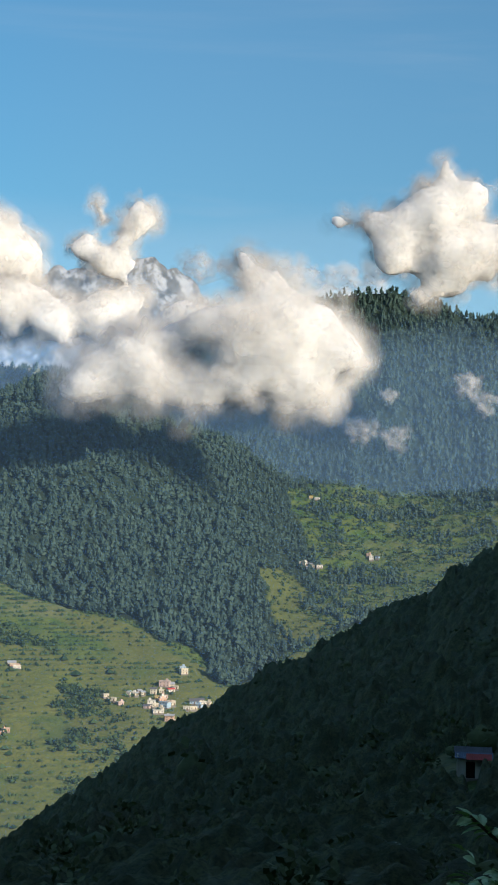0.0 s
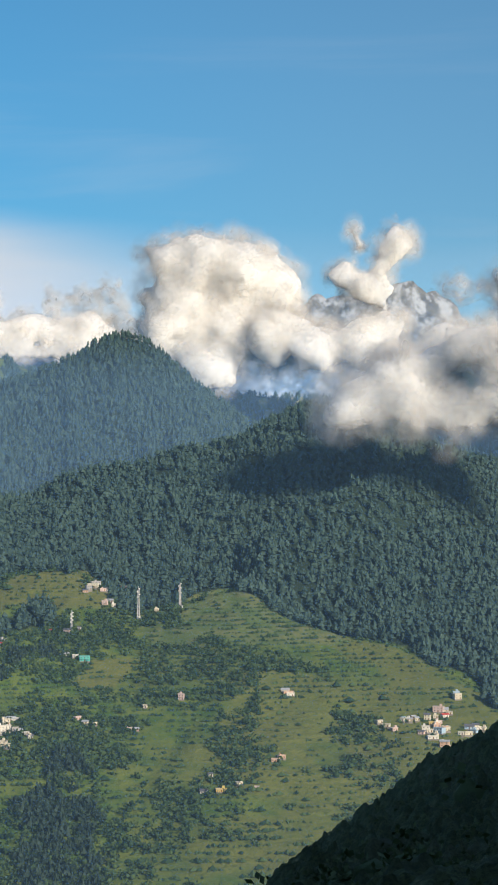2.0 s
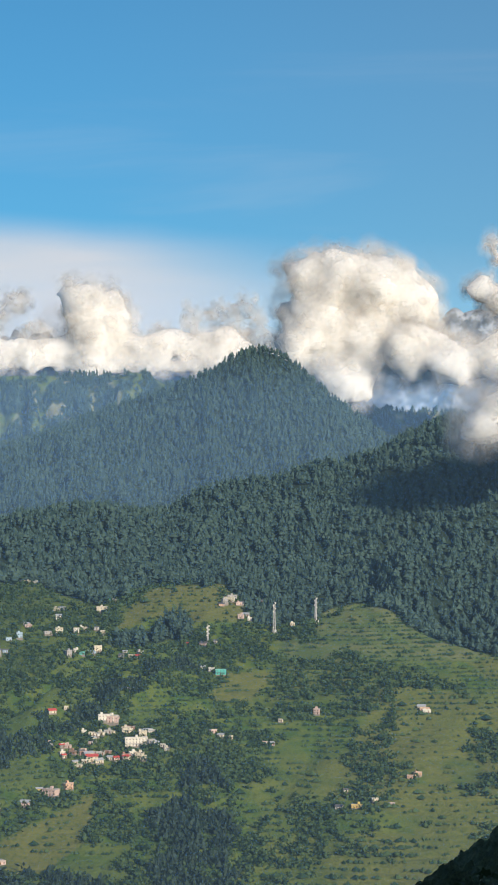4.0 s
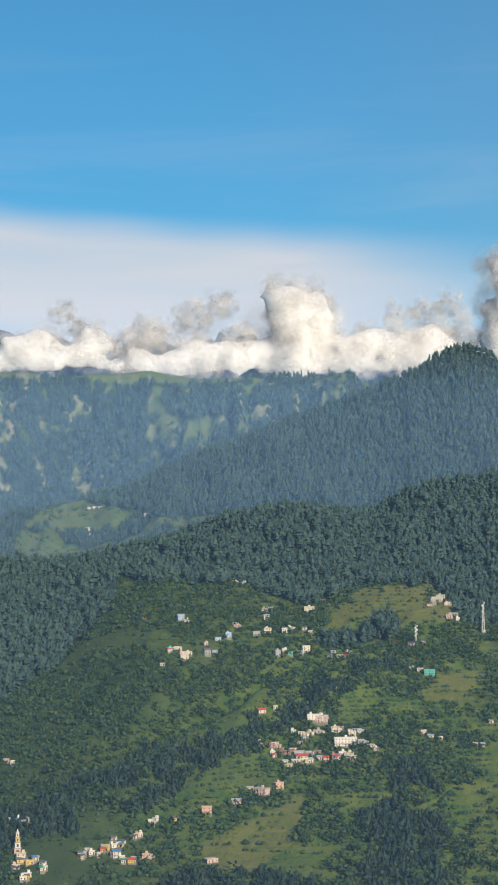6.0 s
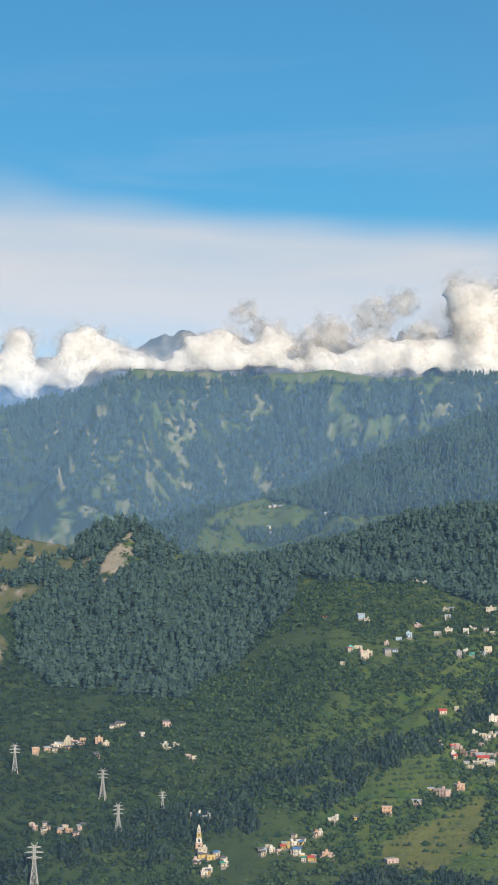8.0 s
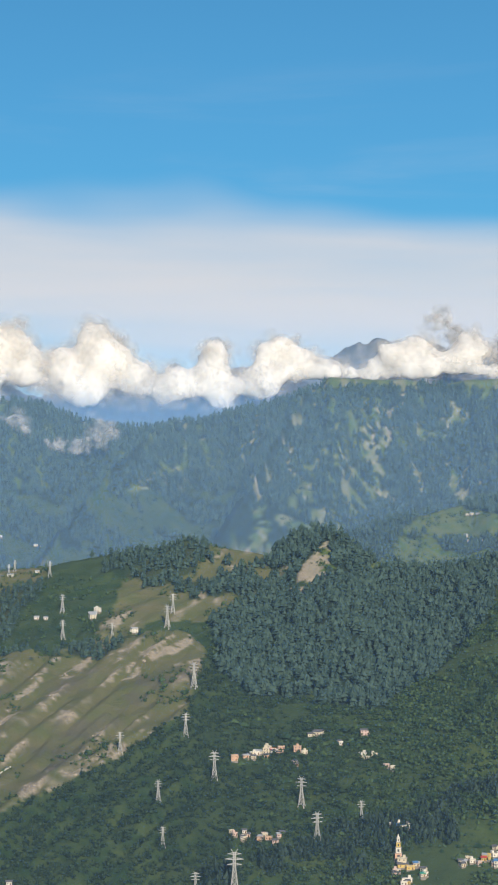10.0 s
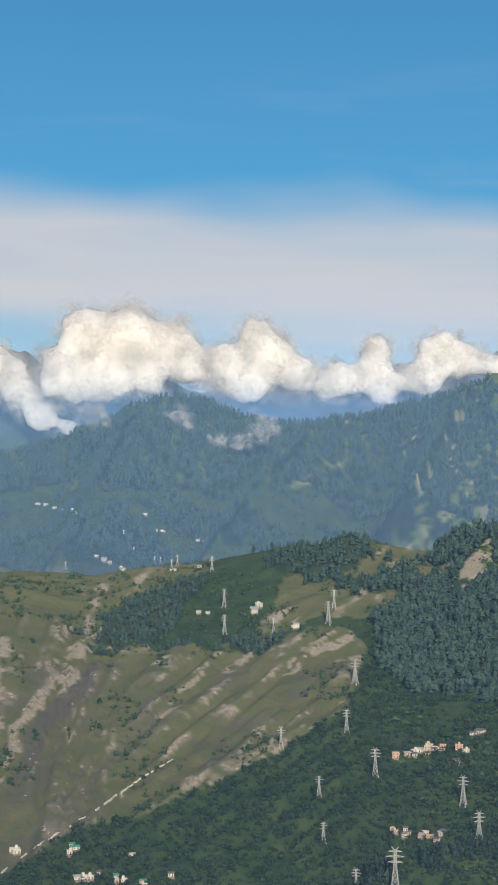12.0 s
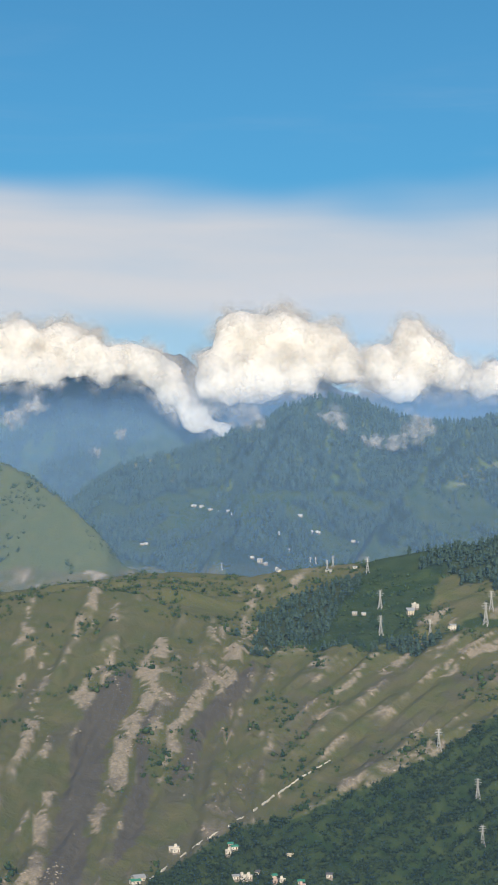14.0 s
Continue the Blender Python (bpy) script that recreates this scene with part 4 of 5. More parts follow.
def part(name, bm, mat, parent, label=""):
    mesh = bpy.data.meshes.new(name)
    bm.to_mesh(mesh)
    bm.free()
    mesh.materials.append(mat)
    ob = new(name, mesh)
    ob.parent = parent
    return tagged(ob, label)


def gable(width, depth, rise, over):
    """A pitched roof with a thick edge."""
    bm = bmesh.new()
    x, y = width / 2 + over, depth / 2 + over
    ring = [(-x, -y, 0), (-x, 0, rise), (-x, y, 0), (-x, y, -0.2), (-x, 0, rise - 0.25), (-x, -y, -0.2)]
    a = [bm.verts.new(p) for p in ring]
    b = [bm.verts.new((-p[0], p[1], p[2])) for p in ring]
    bm.faces.new(a), bm.faces.new(b[::-1])
    for i in range(6):
        bm.faces.new((a[i], b[i], b[(i + 1) % 6], a[(i + 1) % 6]))
    bmesh.ops.recalc_face_normals(bm, faces=bm.faces[:])
    return bm


def house(at, turn, width, depth, storeys, wall, roof, rng, group):
    """A plastered house on a stone plinth, with windows, a door and a flat or pitched roof."""
    home = new("house")
    home.matrix_world = pose(*at, 0, 0, turn)
    tall = 2.9 * storeys
    part("plinth", box((width + 0.5, depth + 0.5, 3.4), (0, 0, -3.0)), PLINTH, home)
    body = part("wall", box((width, depth, tall), (0, 0, 0.4), 0.06), WALLS[wall], home)
    if roof == "concrete":
        slab = part("roof", box((width + 0.9, depth + 0.9, 0.28), (0, 0, 0.4 + tall), 0.05), ROOFS[roof], home)
        part("parapet", box((width + 0.4, 0.2, 0.7), (0, -depth / 2 - 0.1, 0.68 + tall)), WALLS[wall], slab)
        if rng.random() < 0.5:
            part("stair_head", box((2.4, 2.6, 2.2), (width * rng.uniform(-0.3, 0.3), depth * 0.2, 0.68 + tall)), WALLS[wall], slab)
    else:
        top = gable(width, depth, depth * 0.28, 0.7)
        bmesh.ops.translate(top, verts=top.verts[:], vec=(0, 0, 0.5 + tall))
        part("roof", top, ROOFS[roof], home)
    count = max(2, int(width / 3.4))
    for floor in range(storeys):
        for k in range(count):
            x = (k + 0.5) / count * width - width / 2
            if floor == 0 and k == count // 2:
                part("door", box((1.1, 0.12, 2.1), (x, -depth / 2 - 0.02, 0.42)), TIMBER, home)
            else:
                pane = part("window", box((1.0, 0.10, 1.15), (x, -depth / 2 - 0.02, 1.25 + 2.9 * floor)), GLASS, home)
        part("window", box((0.10, 0.9, 1.1), (-width / 2 - 0.02, 0, 1.25 + 2.9 * floor)), GLASS, home)
        if floor and rng.random() < 0.6:
            part("balcony", box((width * 0.9, 1.2, 0.16), (0, -depth / 2 - 0.6, 0.35 + 2.9 * floor)), ROOFS["concrete"], home)
    names = dict(concrete="flat concrete roof", red="red sheet roof", blue="blue sheet roof", green="green sheet roof", tin="grey tin roof", slate="dark slate roof")
    count_word = {1: "single-storey", 2: "two-storey", 3: "three-storey"}[storeys]
    return tagged(home, f"{count_word} {wall.replace('_', ' ')} plastered house with a {names[roof]}", "house", group)


def village(spots, group, seed, colours, roofs, packed=0.0):
    rng = random.Random(seed)
    close = [(a + rng.uniform(-0.28, 0.28), e + rng.uniform(-0.14, 0.14), max(8, b * 0.8)) for a, e, b in spots * 2 if rng.random() < packed / 2]
    for a, e, breadth in spots + close:
        at = place(a, e)
        if at.length < 900:
            continue
        width = max(4.2, 0.78 * breadth * at.length / 2950)
        storeys = 1 if width < 6.5 else rng.choice((1, 1, 2)) if width < 13 else 2
        wall, roof = rng.choice(colours), rng.choice(roofs)
        house(at, a + rng.uniform(-32, 32), width, min(11, max(4.5, width * rng.uniform(0.6, 0.85))), storeys, wall, roof, rng, group)


MIXED = ["white", "white", "cream", "cream", "cream", "pink", "grey", "pale_blue"]
FLAT = ["concrete"] * 9 + ["slate", "slate", "slate", "tin", "tin", "red"]
village(MAIN_VILLAGE[:3] + MAIN_VILLAGE[4:], "hillside village houses", 1, ["white", "cream", "pink", "brown", "cream", "grey"], FLAT, 1.8)
village(LOWER_ROAD, "houses along the lower road", 2, ["cream", "pink", "yellow", "white", "salmon"], FLAT)
village(UPPER_HAMLET, "upper hamlet houses", 3, MIXED + ["turquoise"], FLAT, 0.6)
village(RIDGE_ROW[:15] + RIDGE_ROW[16:], "ridge hamlet houses", 4, ["white", "cream", "pink", "salmon"], FLAT)
village(SCATTERED, "scattered farmhouses", 5, ["white", "cream", "pink", "yellow"], FLAT)
village(TERRACE_VILLAGE, "terrace village houses", 6, ["white", "cream", "cream", "salmon", "yellow", "pale_blue", "pink", "white"], FLAT + ["blue"], 1.4)
village(FIELD_EDGE, "field edge houses", 7, MIXED, FLAT)
village(BUSH_VILLAGE, "houses among bushes", 8, ["cream", "cream", "pink", "white", "salmon"], FLAT + ["slate"], 1.5)
village(PYLON_VILLAGE, "houses below the pylons", 9, ["cream", "white", "white", "yellow", "pink"], FLAT + ["blue", "green"], 1.5)
village(SHELF_HAMLET, "shelf hamlet houses", 10, ["white", "cream", "grey"], ["tin", "slate", "concrete"], 0.30)
village(FAR_HAMLETS, "far hamlet houses", 11, ["white", "white", "cream"], ["tin", "tin", "concrete"], 0.30)
village(RIVER_HAMLET, "houses at the slope foot", 12, ["cream", "white", "white", "pink"], ["concrete", "concrete", "tin", "slate", "green"], 0.50)
# the long white school and the turquoise house
RNG_H = random.Random(3)
a, e, breadth = MAIN_VILLAGE[3]
house(place(a, e), a + 6, 24.0, 8.0, 3, "white", "concrete", RNG_H, "hillside village houses")
a, e, breadth = RIDGE_ROW[15]
house(place(a, e), a - 4, 12.0, 7.0, 2, "turquoise", "concrete", RNG_H, "ridge hamlet houses")


def temple(at, turn):
    """A slim white temple tower in shrinking tiers."""
    shrine = new("temple")
    shrine.matrix_world = pose(*at, 0, 0, turn)
    part("plinth", box((7.5, 7.5, 3.5), (0, 0, -3)), PLINTH, shrine)
    for k, (wide, tall, wall) in enumerate(((6.4, 5.0, "salmon"), (5.0, 5.0, "white"), (3.8, 4.5, "yellow"), (2.8, 4.0, "white"))):
        low = 0.5 + sum((5.0, 5.0, 4.5, 4.0)[:k])
        tier = part("tier", box((wide, wide, tall), (0, 0, low), 0.12), WALLS[wall], shrine)
        part("opening", box((wide * 0.35, 0.12, tall * 0.5), (0, -wide / 2 - 0.03, low + tall * 0.2)), GLASS, tier)
        part("cornice", box((wide + 0.6, wide + 0.6, 0.3), (0, 0, low + tall - 0.3)), ROOFS["concrete"], tier)
    spire = bmesh.new()
    bmesh.ops.create_cone(spire, segments=10, radius1=1.3, radius2=0.05, depth=3.6, matrix=Matrix.Translation((0, 0, 20.8)), cap_ends=True)
    part("spire", spire, WALLS["white"], shrine)
    return tagged(shrine, "slim white and orange temple tower in the village", "temple")


temple(place(12.0, -10.81), 14)

# ---- pylons and masts ----
PYLONS = [(18.92, -5.12, 45), (19.21, -6.76, 42), (18.23, -8.18, 50), (15.27, -9.09, 52), (14.74, -10.33, 58), (13.24, -9.59, 38), (17.56, -12.04, 80), (20.14, -8.90, 38),
    (19.99, -10.37, 36), (21.44, -7.31, 38), (18.88, -12.02, 45), (23.40, -2.55, 33), (23.39, -3.43, 34), (21.71, -3.42, 27), (19.64, -2.59, 36), (19.83, -3.09, 42),
    (23.83, -1.32, 28), (25.60, -1.09, 16), (25.79, -1.10, 16), (25.01, -1.13, 20), (25.21, -1.29, 20), (26.51, -0.75, 14), (28.82, -1.30, 15)]
STEEL = plain("galvanised_steel", (0.58, 0.57, 0.54), 0.5, 0.3, 0.15)
PAINTED = plain("mast_paint", (0.66, 0.62, 0.60), 0.6, 0.0, 0.3)


def beam(bm, p, q, thick):
    """A square bar from p to q."""
    p, q = Vector(p), Vector(q)
    turn = (q - p).to_track_quat("Z", "Y").to_matrix().to_4x4()
    bmesh.ops.create_cube(bm, size=1, matrix=Matrix.Translation((p + q) / 2) @ turn @ Matrix.Diagonal((thick, thick, (q - p).length, 1)))


def lattice(thing, tall, foot, head, thick, mat):
    """Four tapering legs and the bracing between them."""
    wide = lambda h: foot + (head - foot) * min(1.0, (h / tall) / 0.62) ** 0.85
    corner = lambda h, k: (wide(h) / 2 * (1, 1, -1, -1)[k % 4], wide(h) / 2 * (1, -1, -1, 1)[k % 4], h)
    steps = [tall * f for f in (0, 0.17, 0.32, 0.45, 0.56, 0.66, 0.75, 0.84, 0.93)]
    for k in range(4):
        bm = bmesh.new()
        for low, high in zip(steps, steps[1:]):
            beam(bm, corner(low, k), corner(high, k), thick)
        part("leg", bm, mat, thing)
        bm = bmesh.new()
        for low, high in zip(steps, steps[1:]):
            beam(bm, corner(low, k), corner(high, k + 1), thick * 0.6)
            beam(bm, corner(low, k + 1), corner(high, k), thick * 0.6)
            beam(bm, corner(high, k), corner(high, k + 1), thick * 0.6)
        part("bracing", bm, mat, thing)


def pylon(tall):
    """A lattice power pylon with three pairs of arms and a forked top."""
    tower = new("pylon")
    lattice(tower, tall, tall * 0.20, tall * 0.052, tall * 0.013, STEEL)
    for level, reach in ((0.66, 0.16), (0.775, 0.20), (0.885, 0.15)):
        bm = bmesh.new()
        for side in (-1, 1):
            tip = (side * reach * tall, 0, level * tall + tall * 0.012)
            for y in (-0.022, 0.022):
                beam(bm, (0, y * tall, level * tall), tip, tall * 0.009)
                beam(bm, (0, y * tall, (level + 0.045) * tall), tip, tall * 0.008)
            for f in (0.35, 0.65):
                beam(bm, (tip[0] * f, 0, level * tall), (tip[0] * f, 0, (level + 0.045 * (1 - f)) * tall), tall * 0.007)
        arm = part("crossarm", bm, STEEL, tower)
        for side in (-1, 1):
            bm = bmesh.new()
            bmesh.ops.create_cone(bm, segments=6, radius1=0.18, radius2=0.18, depth=2.2, cap_ends=True, matrix=Matrix.Translation((side * reach * tall, 0, level * tall - 0.9)))
            part("insulator", bm, GLASS, arm)
    for side in (-1, 1):
        bm = bmesh.new()
        beam(bm, (side * 0.02 * tall, 0, 0.92 * tall), (side * 0.075 * tall, 0, tall), tall * 0.011)
        part("horn", bm, STEEL, tower)
    for x in (-1, 1):
        for y in (-1, 1):
            part("footing", box((1.6, 1.6, 3.0), (x * tall * 0.1, y * tall * 0.1, -2.6)), ROOFS["concrete"], tower)
    return tagged(tower, "tall galvanised lattice power pylon with three pairs of arms", "pylon", "power line pylons")


first = None
for k, (a, e, rise) in enumerate(PYLONS):
    at = place(a, e)
    tall = rise * at.length / 2950
    turn = a + ((k * 37) % 50 - 25)
    if first is None:
        first = pylon(40.0)
        model = first
        first.matrix_world = pose(*at, 0, 0, turn) @ Matrix.Scale(tall / 40.0, 4)
    else:
        copy = copy_thing(model, pose(*at, 0, 0, turn))
        copy.scale = (tall / 40.0,) * 3


def mast(at, tall, dishes, turn):
    """A slim lattice radio mast with drum aerials and a white hut at its foot."""
    tower = new("radio_mast")
    tower.matrix_world = pose(*at, 0, 0, turn)
    lattice(tower, tall, tall * 0.09, tall * 0.045, 0.32, PAINTED)
    for k in range(dishes):
        bm = bmesh.new()
        bmesh.ops.create_cone(bm, segments=12, radius1=1.0, radius2=0.85, depth=0.7, cap_ends=True, matrix=Matrix.Translation(((-1) ** k * 1.5, -0.8, tall * (0.96 - 0.09 * k))) @ pose(0, 0, 0, 90, 0, 0))
        part("dish_aerial", bm, WALLS["white"], tower)
    bm = bmesh.new()
    beam(bm, (0, 0, tall * 0.92), (0, 0, tall * 1.06), 0.2)
    part("rod_aerial", bm, PAINTED, tower)
    part("equipment_hut", box((4.5, 3.5, 4.8), (2.0, -1, -1.6), 0.08), WALLS["white"], tower)
    return tagged(tower, "slim grey lattice radio mast with white dish aerials", "mast", "radio masts")


mast(place(-3.84, -3.58), 40, 4, 10)
mast(place(-5.26, -3.23), 33, 5, -20)
mast(place(-1.56, -4.03), 26, 6, 30)

# ---- the white retaining wall of the road below the bare slope ----


def road_wall():
    road = new("retaining_wall")
    line = [(31.27, -11.59), (29.58, -10.43), (28.44, -9.8), (27.3, -9.07), (26.16, -8.29), (25.1, -7.67)]
    for (a0, e0), (a1, e1) in zip(line, line[1:]):
        for k in range(8):
            if (k * 5 + int(a0 * 10)) % 7 in ((3, 5, 6) if a0 > 28 else (3,)):
                continue
            p, q = place(a0 + (a1 - a0) * k / 8, e0 + (e1 - e0) * k / 8), place(a0 + (a1 - a0) * (k + 0.9) / 8, e0 + (e1 - e0) * (k + 0.9) / 8)
            bm = box(((q - p).length, 0.9, 2.2), (0, 0, -1.0), 0.05)
            span = q - p
            bmesh.ops.transform(bm, verts=bm.verts[:], matrix=Matrix.Translation((p + q) / 2) @ span.to_track_quat("X", "Z").to_matrix().to_4x4())
            part("wall_segment", bm, WALLS["white"], road)
    return tagged(road, "white concrete retaining wall along a hillside road", "wall")


road_wall()

# ---- the hut on the near hillside ----


BLUE_GREY = plain("blue_grey_sheet", (0.13, 0.17, 0.24), 0.5)


def corrugated(wide, long):
    """One sheet of corrugated iron."""
    bm = bmesh.new()
    rows = []
    for k in range(int(wide / 0.1) + 1):
        x, z = -wide / 2 + 0.1 * k, 0.03 * (k % 2)
        rows.append([bm.verts.new((x, s * long / 2, z + t)) for s, t in ((-1, 0), (1, 0), (1, 0.02), (-1, 0.02))])
    for a, b in zip(rows, rows[1:]):
        for i in range(4):
            bm.faces.new((a[i], a[(i + 1) % 4], b[(i + 1) % 4], b[i]))
    bm.faces.new(rows[0]), bm.faces.new(rows[-1][::-1])
    bmesh.ops.recalc_face_normals(bm, faces=bm.faces[:])
    return bm


def hut(at, turn):
    shed = new("hut")
    shed.matrix_world = pose(*at, 0, 0, turn)
    dark = plain("painted_shade", (0.02, 0.018, 0.016))
    part("floor", box((3.8, 3.0, 0.8), (0, 0, -0.7)), PLINTH, shed)
    part("back_wall", box((3.6, 0.15, 2.3), (0, 1.3, 0.1)), WALLS["white"], shed)
    part("side_wall", box((0.15, 2.4, 2.3), (1.75, 0.1, 0.1)), WALLS["white"], shed)
    part("side_wall", box((0.15, 2.4, 2.5), (-1.75, 0.1, 0.1)), WALLS["white"], shed)
    part("front_wall", box((0.9, 0.12, 1.9), (-1.35, -1.15, 0.1)), WALLS["white"], shed)
    part("front_wall", box((0.8, 0.12, 1.3), (0.65, -1.15, 0.1)), WALLS["white"], shed)
    # near-black panel paints the shade inside the open door
    part("doorway_shade", box((1.1, 0.1, 1.7), (-0.35, -1.05, 0.1)), dark, shed)
    for x in (-1.7, -0.9, 0.25, 1.1):
        part("post", box((0.14, 0.14, 2.3), (x, -1.25, 0.1)), WALLS["white"], shed)
    for name, mat, wide, x, y, lift, tip in (("roof_sheet", ROOFS["slate"], 4.3, 0, 0.75, 2.85, 14), ("roof_sheet", BLUE_GREY, 4.2, 0.05, -0.75, 2.45, 16), ("red_roof_sheet", ROOFS["red"], 2.9, 0.65, -1.45, 2.42, 24)):
        bm = corrugated(wide, 1.7 if "red" not in name else 1.2)
        bmesh.ops.transform(bm, verts=bm.verts[:], matrix=Matrix.Translation((x, y, lift)) @ pose(0, 0, 0, tip, 0, 0))
        part(name, bm, mat, shed)
    return tagged(shed, "small white hut with blue and red corrugated roof sheets", "hut")


hut(place(-24.63, -9.5), -24).scale = (0.78, 0.78, 0.8)

# ---- the leafy twig beside the lookout ----
FRESH = leaf_material("fresh_leaves", (0.36, 0.52, 0.22), (0.54, 0.66, 0.38), 0.45)
BARK = plain("bark", (0.10, 0.07, 0.045))


def leaf_blade(length, width):
    """A pointed leaf folded along its midrib, with toothed edges."""
    bm = bmesh.new()
    rows = []
    for i in range(9):
        t = i / 8
        half = width / 2 * math.sin(math.pi * min(1, t * 0.97 + 0.03)) ** 0.8 * (1.12 if i % 2 else 0.92)
        droop = -0.35 * length * t * t
        rows.append([bm.verts.new((s * half, length * t, droop + abs(s) * half * 0.35)) for s in (-1, 0, 1)])
    for a, b in zip(rows, rows[1:]):
        bm.faces.new((a[0], a[1], b[1], b[0])), bm.faces.new((a[1], a[2], b[2], b[1]))
    return bm


def twig_shrub(at, root, seed, leaves=18, spread=0.0, scale=1.0):
    rng = random.Random(seed)
    shrub = new("shrub")
    base = Vector(root)
    shrub.location = base
    tip = Vector(at) - base
    bm = bmesh.new()
    points = [Vector((0, 0, -0.3)), Vector((0.05, 0.03, tip.z * 0.55)), Vector((tip.x * 0.35, tip.y * 0.35, tip.z * 0.93)), tip]
    for p, q in zip(points, points[1:]):
        beam(bm, p, q, 0.012)
    part("stem", bm, BARK, shrub)
    for k in range(leaves):
        t = 0.35 + 0.65 * (k / (leaves - 1))
        spot = points[2].lerp(points[3], t) + Vector((rng.gauss(0, spread), rng.gauss(0, spread), rng.gauss(0, spread)))
        bm = leaf_blade(scale * rng.uniform(0.06, 0.095), scale * rng.uniform(0.024, 0.036))
        bmesh.ops.transform(bm, verts=bm.verts[:], matrix=Matrix.Translation(spot) @ pose(0, 0, 0, rng.uniform(-15, 45), rng.uniform(-35, 35), rng.uniform(0, 360) if k < leaves * 0.7 else rng.uniform(10, 120)))
        part("leaf", bm, FRESH, shrub)
    return tagged(shrub, "leafy green twig of a young shrub beside the lookout", "shrub")


def at_bearing(a, e, d):
    return Vector((-math.sin(radians(a)) * d, math.cos(radians(a)) * d, EYE + d * math.tan(radians(e))))


TIP = at_bearing(-24.55, -10.72, 6.5)
ROOT = at_bearing(-26.6, 0, 6.6)
ROOT.z = float(ground(-26.6, 6.6))
twig_shrub(TIP, ROOT, 4)
CLUMP = at_bearing(-25.15, -12.95, 5.2)
FOOT = at_bearing(-26.2, 0, 5.3)
FOOT.z = float(ground(-26.2, 5.3))
twig_shrub(CLUMP, FOOT, 9, 110, 0.05, 0.8)

# ---- clouds and haze ----


def cloud_material(name, opacity):
    """Bright vapour; opacity 1 is the dense body, less are the thinning skins round it."""
    m, n = material(name)
    where = n.add("NewGeometry").outputs["Position"]
    white = (0.84, 0.81, 0.77)
    puffs = n.noise(where, 0.03, 5.0, 0.6)
    relief = n.add("Bump", Height=puffs, Strength=0.15, Distance=8.0)
    body = n.add("MixShader", Fac=0.25)
    n.set(body.inputs[1], n.add("BsdfDiffuse", Color=white, Normal=relief.outputs[0]).outputs[0])
    n.set(body.inputs[2], n.add("BsdfTranslucent", Color=white).outputs[0])
    if opacity == 1:
        body = n.add("BsdfPrincipled", Roughness=1.0, Normal=relief.outputs[0])
        n.set(body.inputs["Base Color"], white)
        n.set(body.inputs["Subsurface Weight"], 1.0)
        n.set(body.inputs["Subsurface Radius"], (1.0, 1.0, 1.0))
        n.set(body.inputs["Subsurface Scale"], 110.0)
        n.set(body.inputs["Specular IOR Level"], 0.0)
    last = body
    if opacity < 1:
        last = n.add("MixShader")
        n.set(last.inputs[0], n.math("MULTIPLY", n.ramp(n.noise(where, 0.025, 6.0, 0.7, 0.8), 0.34, 0.66, 0.15 * opacity, 1.0), opacity))
        n.set(last.inputs[1], n.add("BsdfTransparent").outputs[0])
        n.set(last.inputs[2], body.outputs[0])
    n.set(n.add("OutputMaterial").inputs[0], last.outputs[0])
    return m


CLOUD = cloud_material("cloud_body", 1.0)
SKINS = [(cloud_material("cloud_skin_%d" % k, alpha), lift) for k, (alpha, lift) in enumerate(((0.32, 0.03),))]
THIN_SKINS = [(cloud_material("mist_%d" % k, alpha), lift) for k, (alpha, lift) in enumerate(((0.36, -0.15), (0.2, 0.05)))]


def shred_material():
    m, n = material("cloud_shreds")
    where = n.add("NewGeometry").outputs["Position"]
    fade = n.add("Attribute")
    fade.attribute_name = "thin"
    alpha = n.math("MULTIPLY", fade.outputs["Fac"], n.ramp(n.noise(where, 0.03, 4.0, 0.55, 0.3), 0.28, 0.66, 0.25, 1.0))
    body = n.add("MixShader", Fac=0.25)
    n.set(body.inputs[1], n.add("BsdfDiffuse", Color=(0.90, 0.875, 0.84)).outputs[0])
    n.set(body.inputs[2], n.add("BsdfTranslucent", Color=(0.90, 0.875, 0.84)).outputs[0])
    out = n.add("MixShader")
    n.set(out.inputs[0], alpha)
    n.set(out.inputs[1], n.add("BsdfTransparent").outputs[0])
    n.set(out.inputs[2], body.outputs[0])
    n.set(n.add("OutputMaterial").inputs[0], out.outputs[0])
    return m


SHREDS = shred_material()


def even_light(normals):
    """Normals of vapour, which scatters light all round: eased towards the open sky."""
    eased = normals * 0.42 + np.array([0, 0, 0.8])
    return eased / np.linalg.norm(eased, axis=1, keepdims=True)


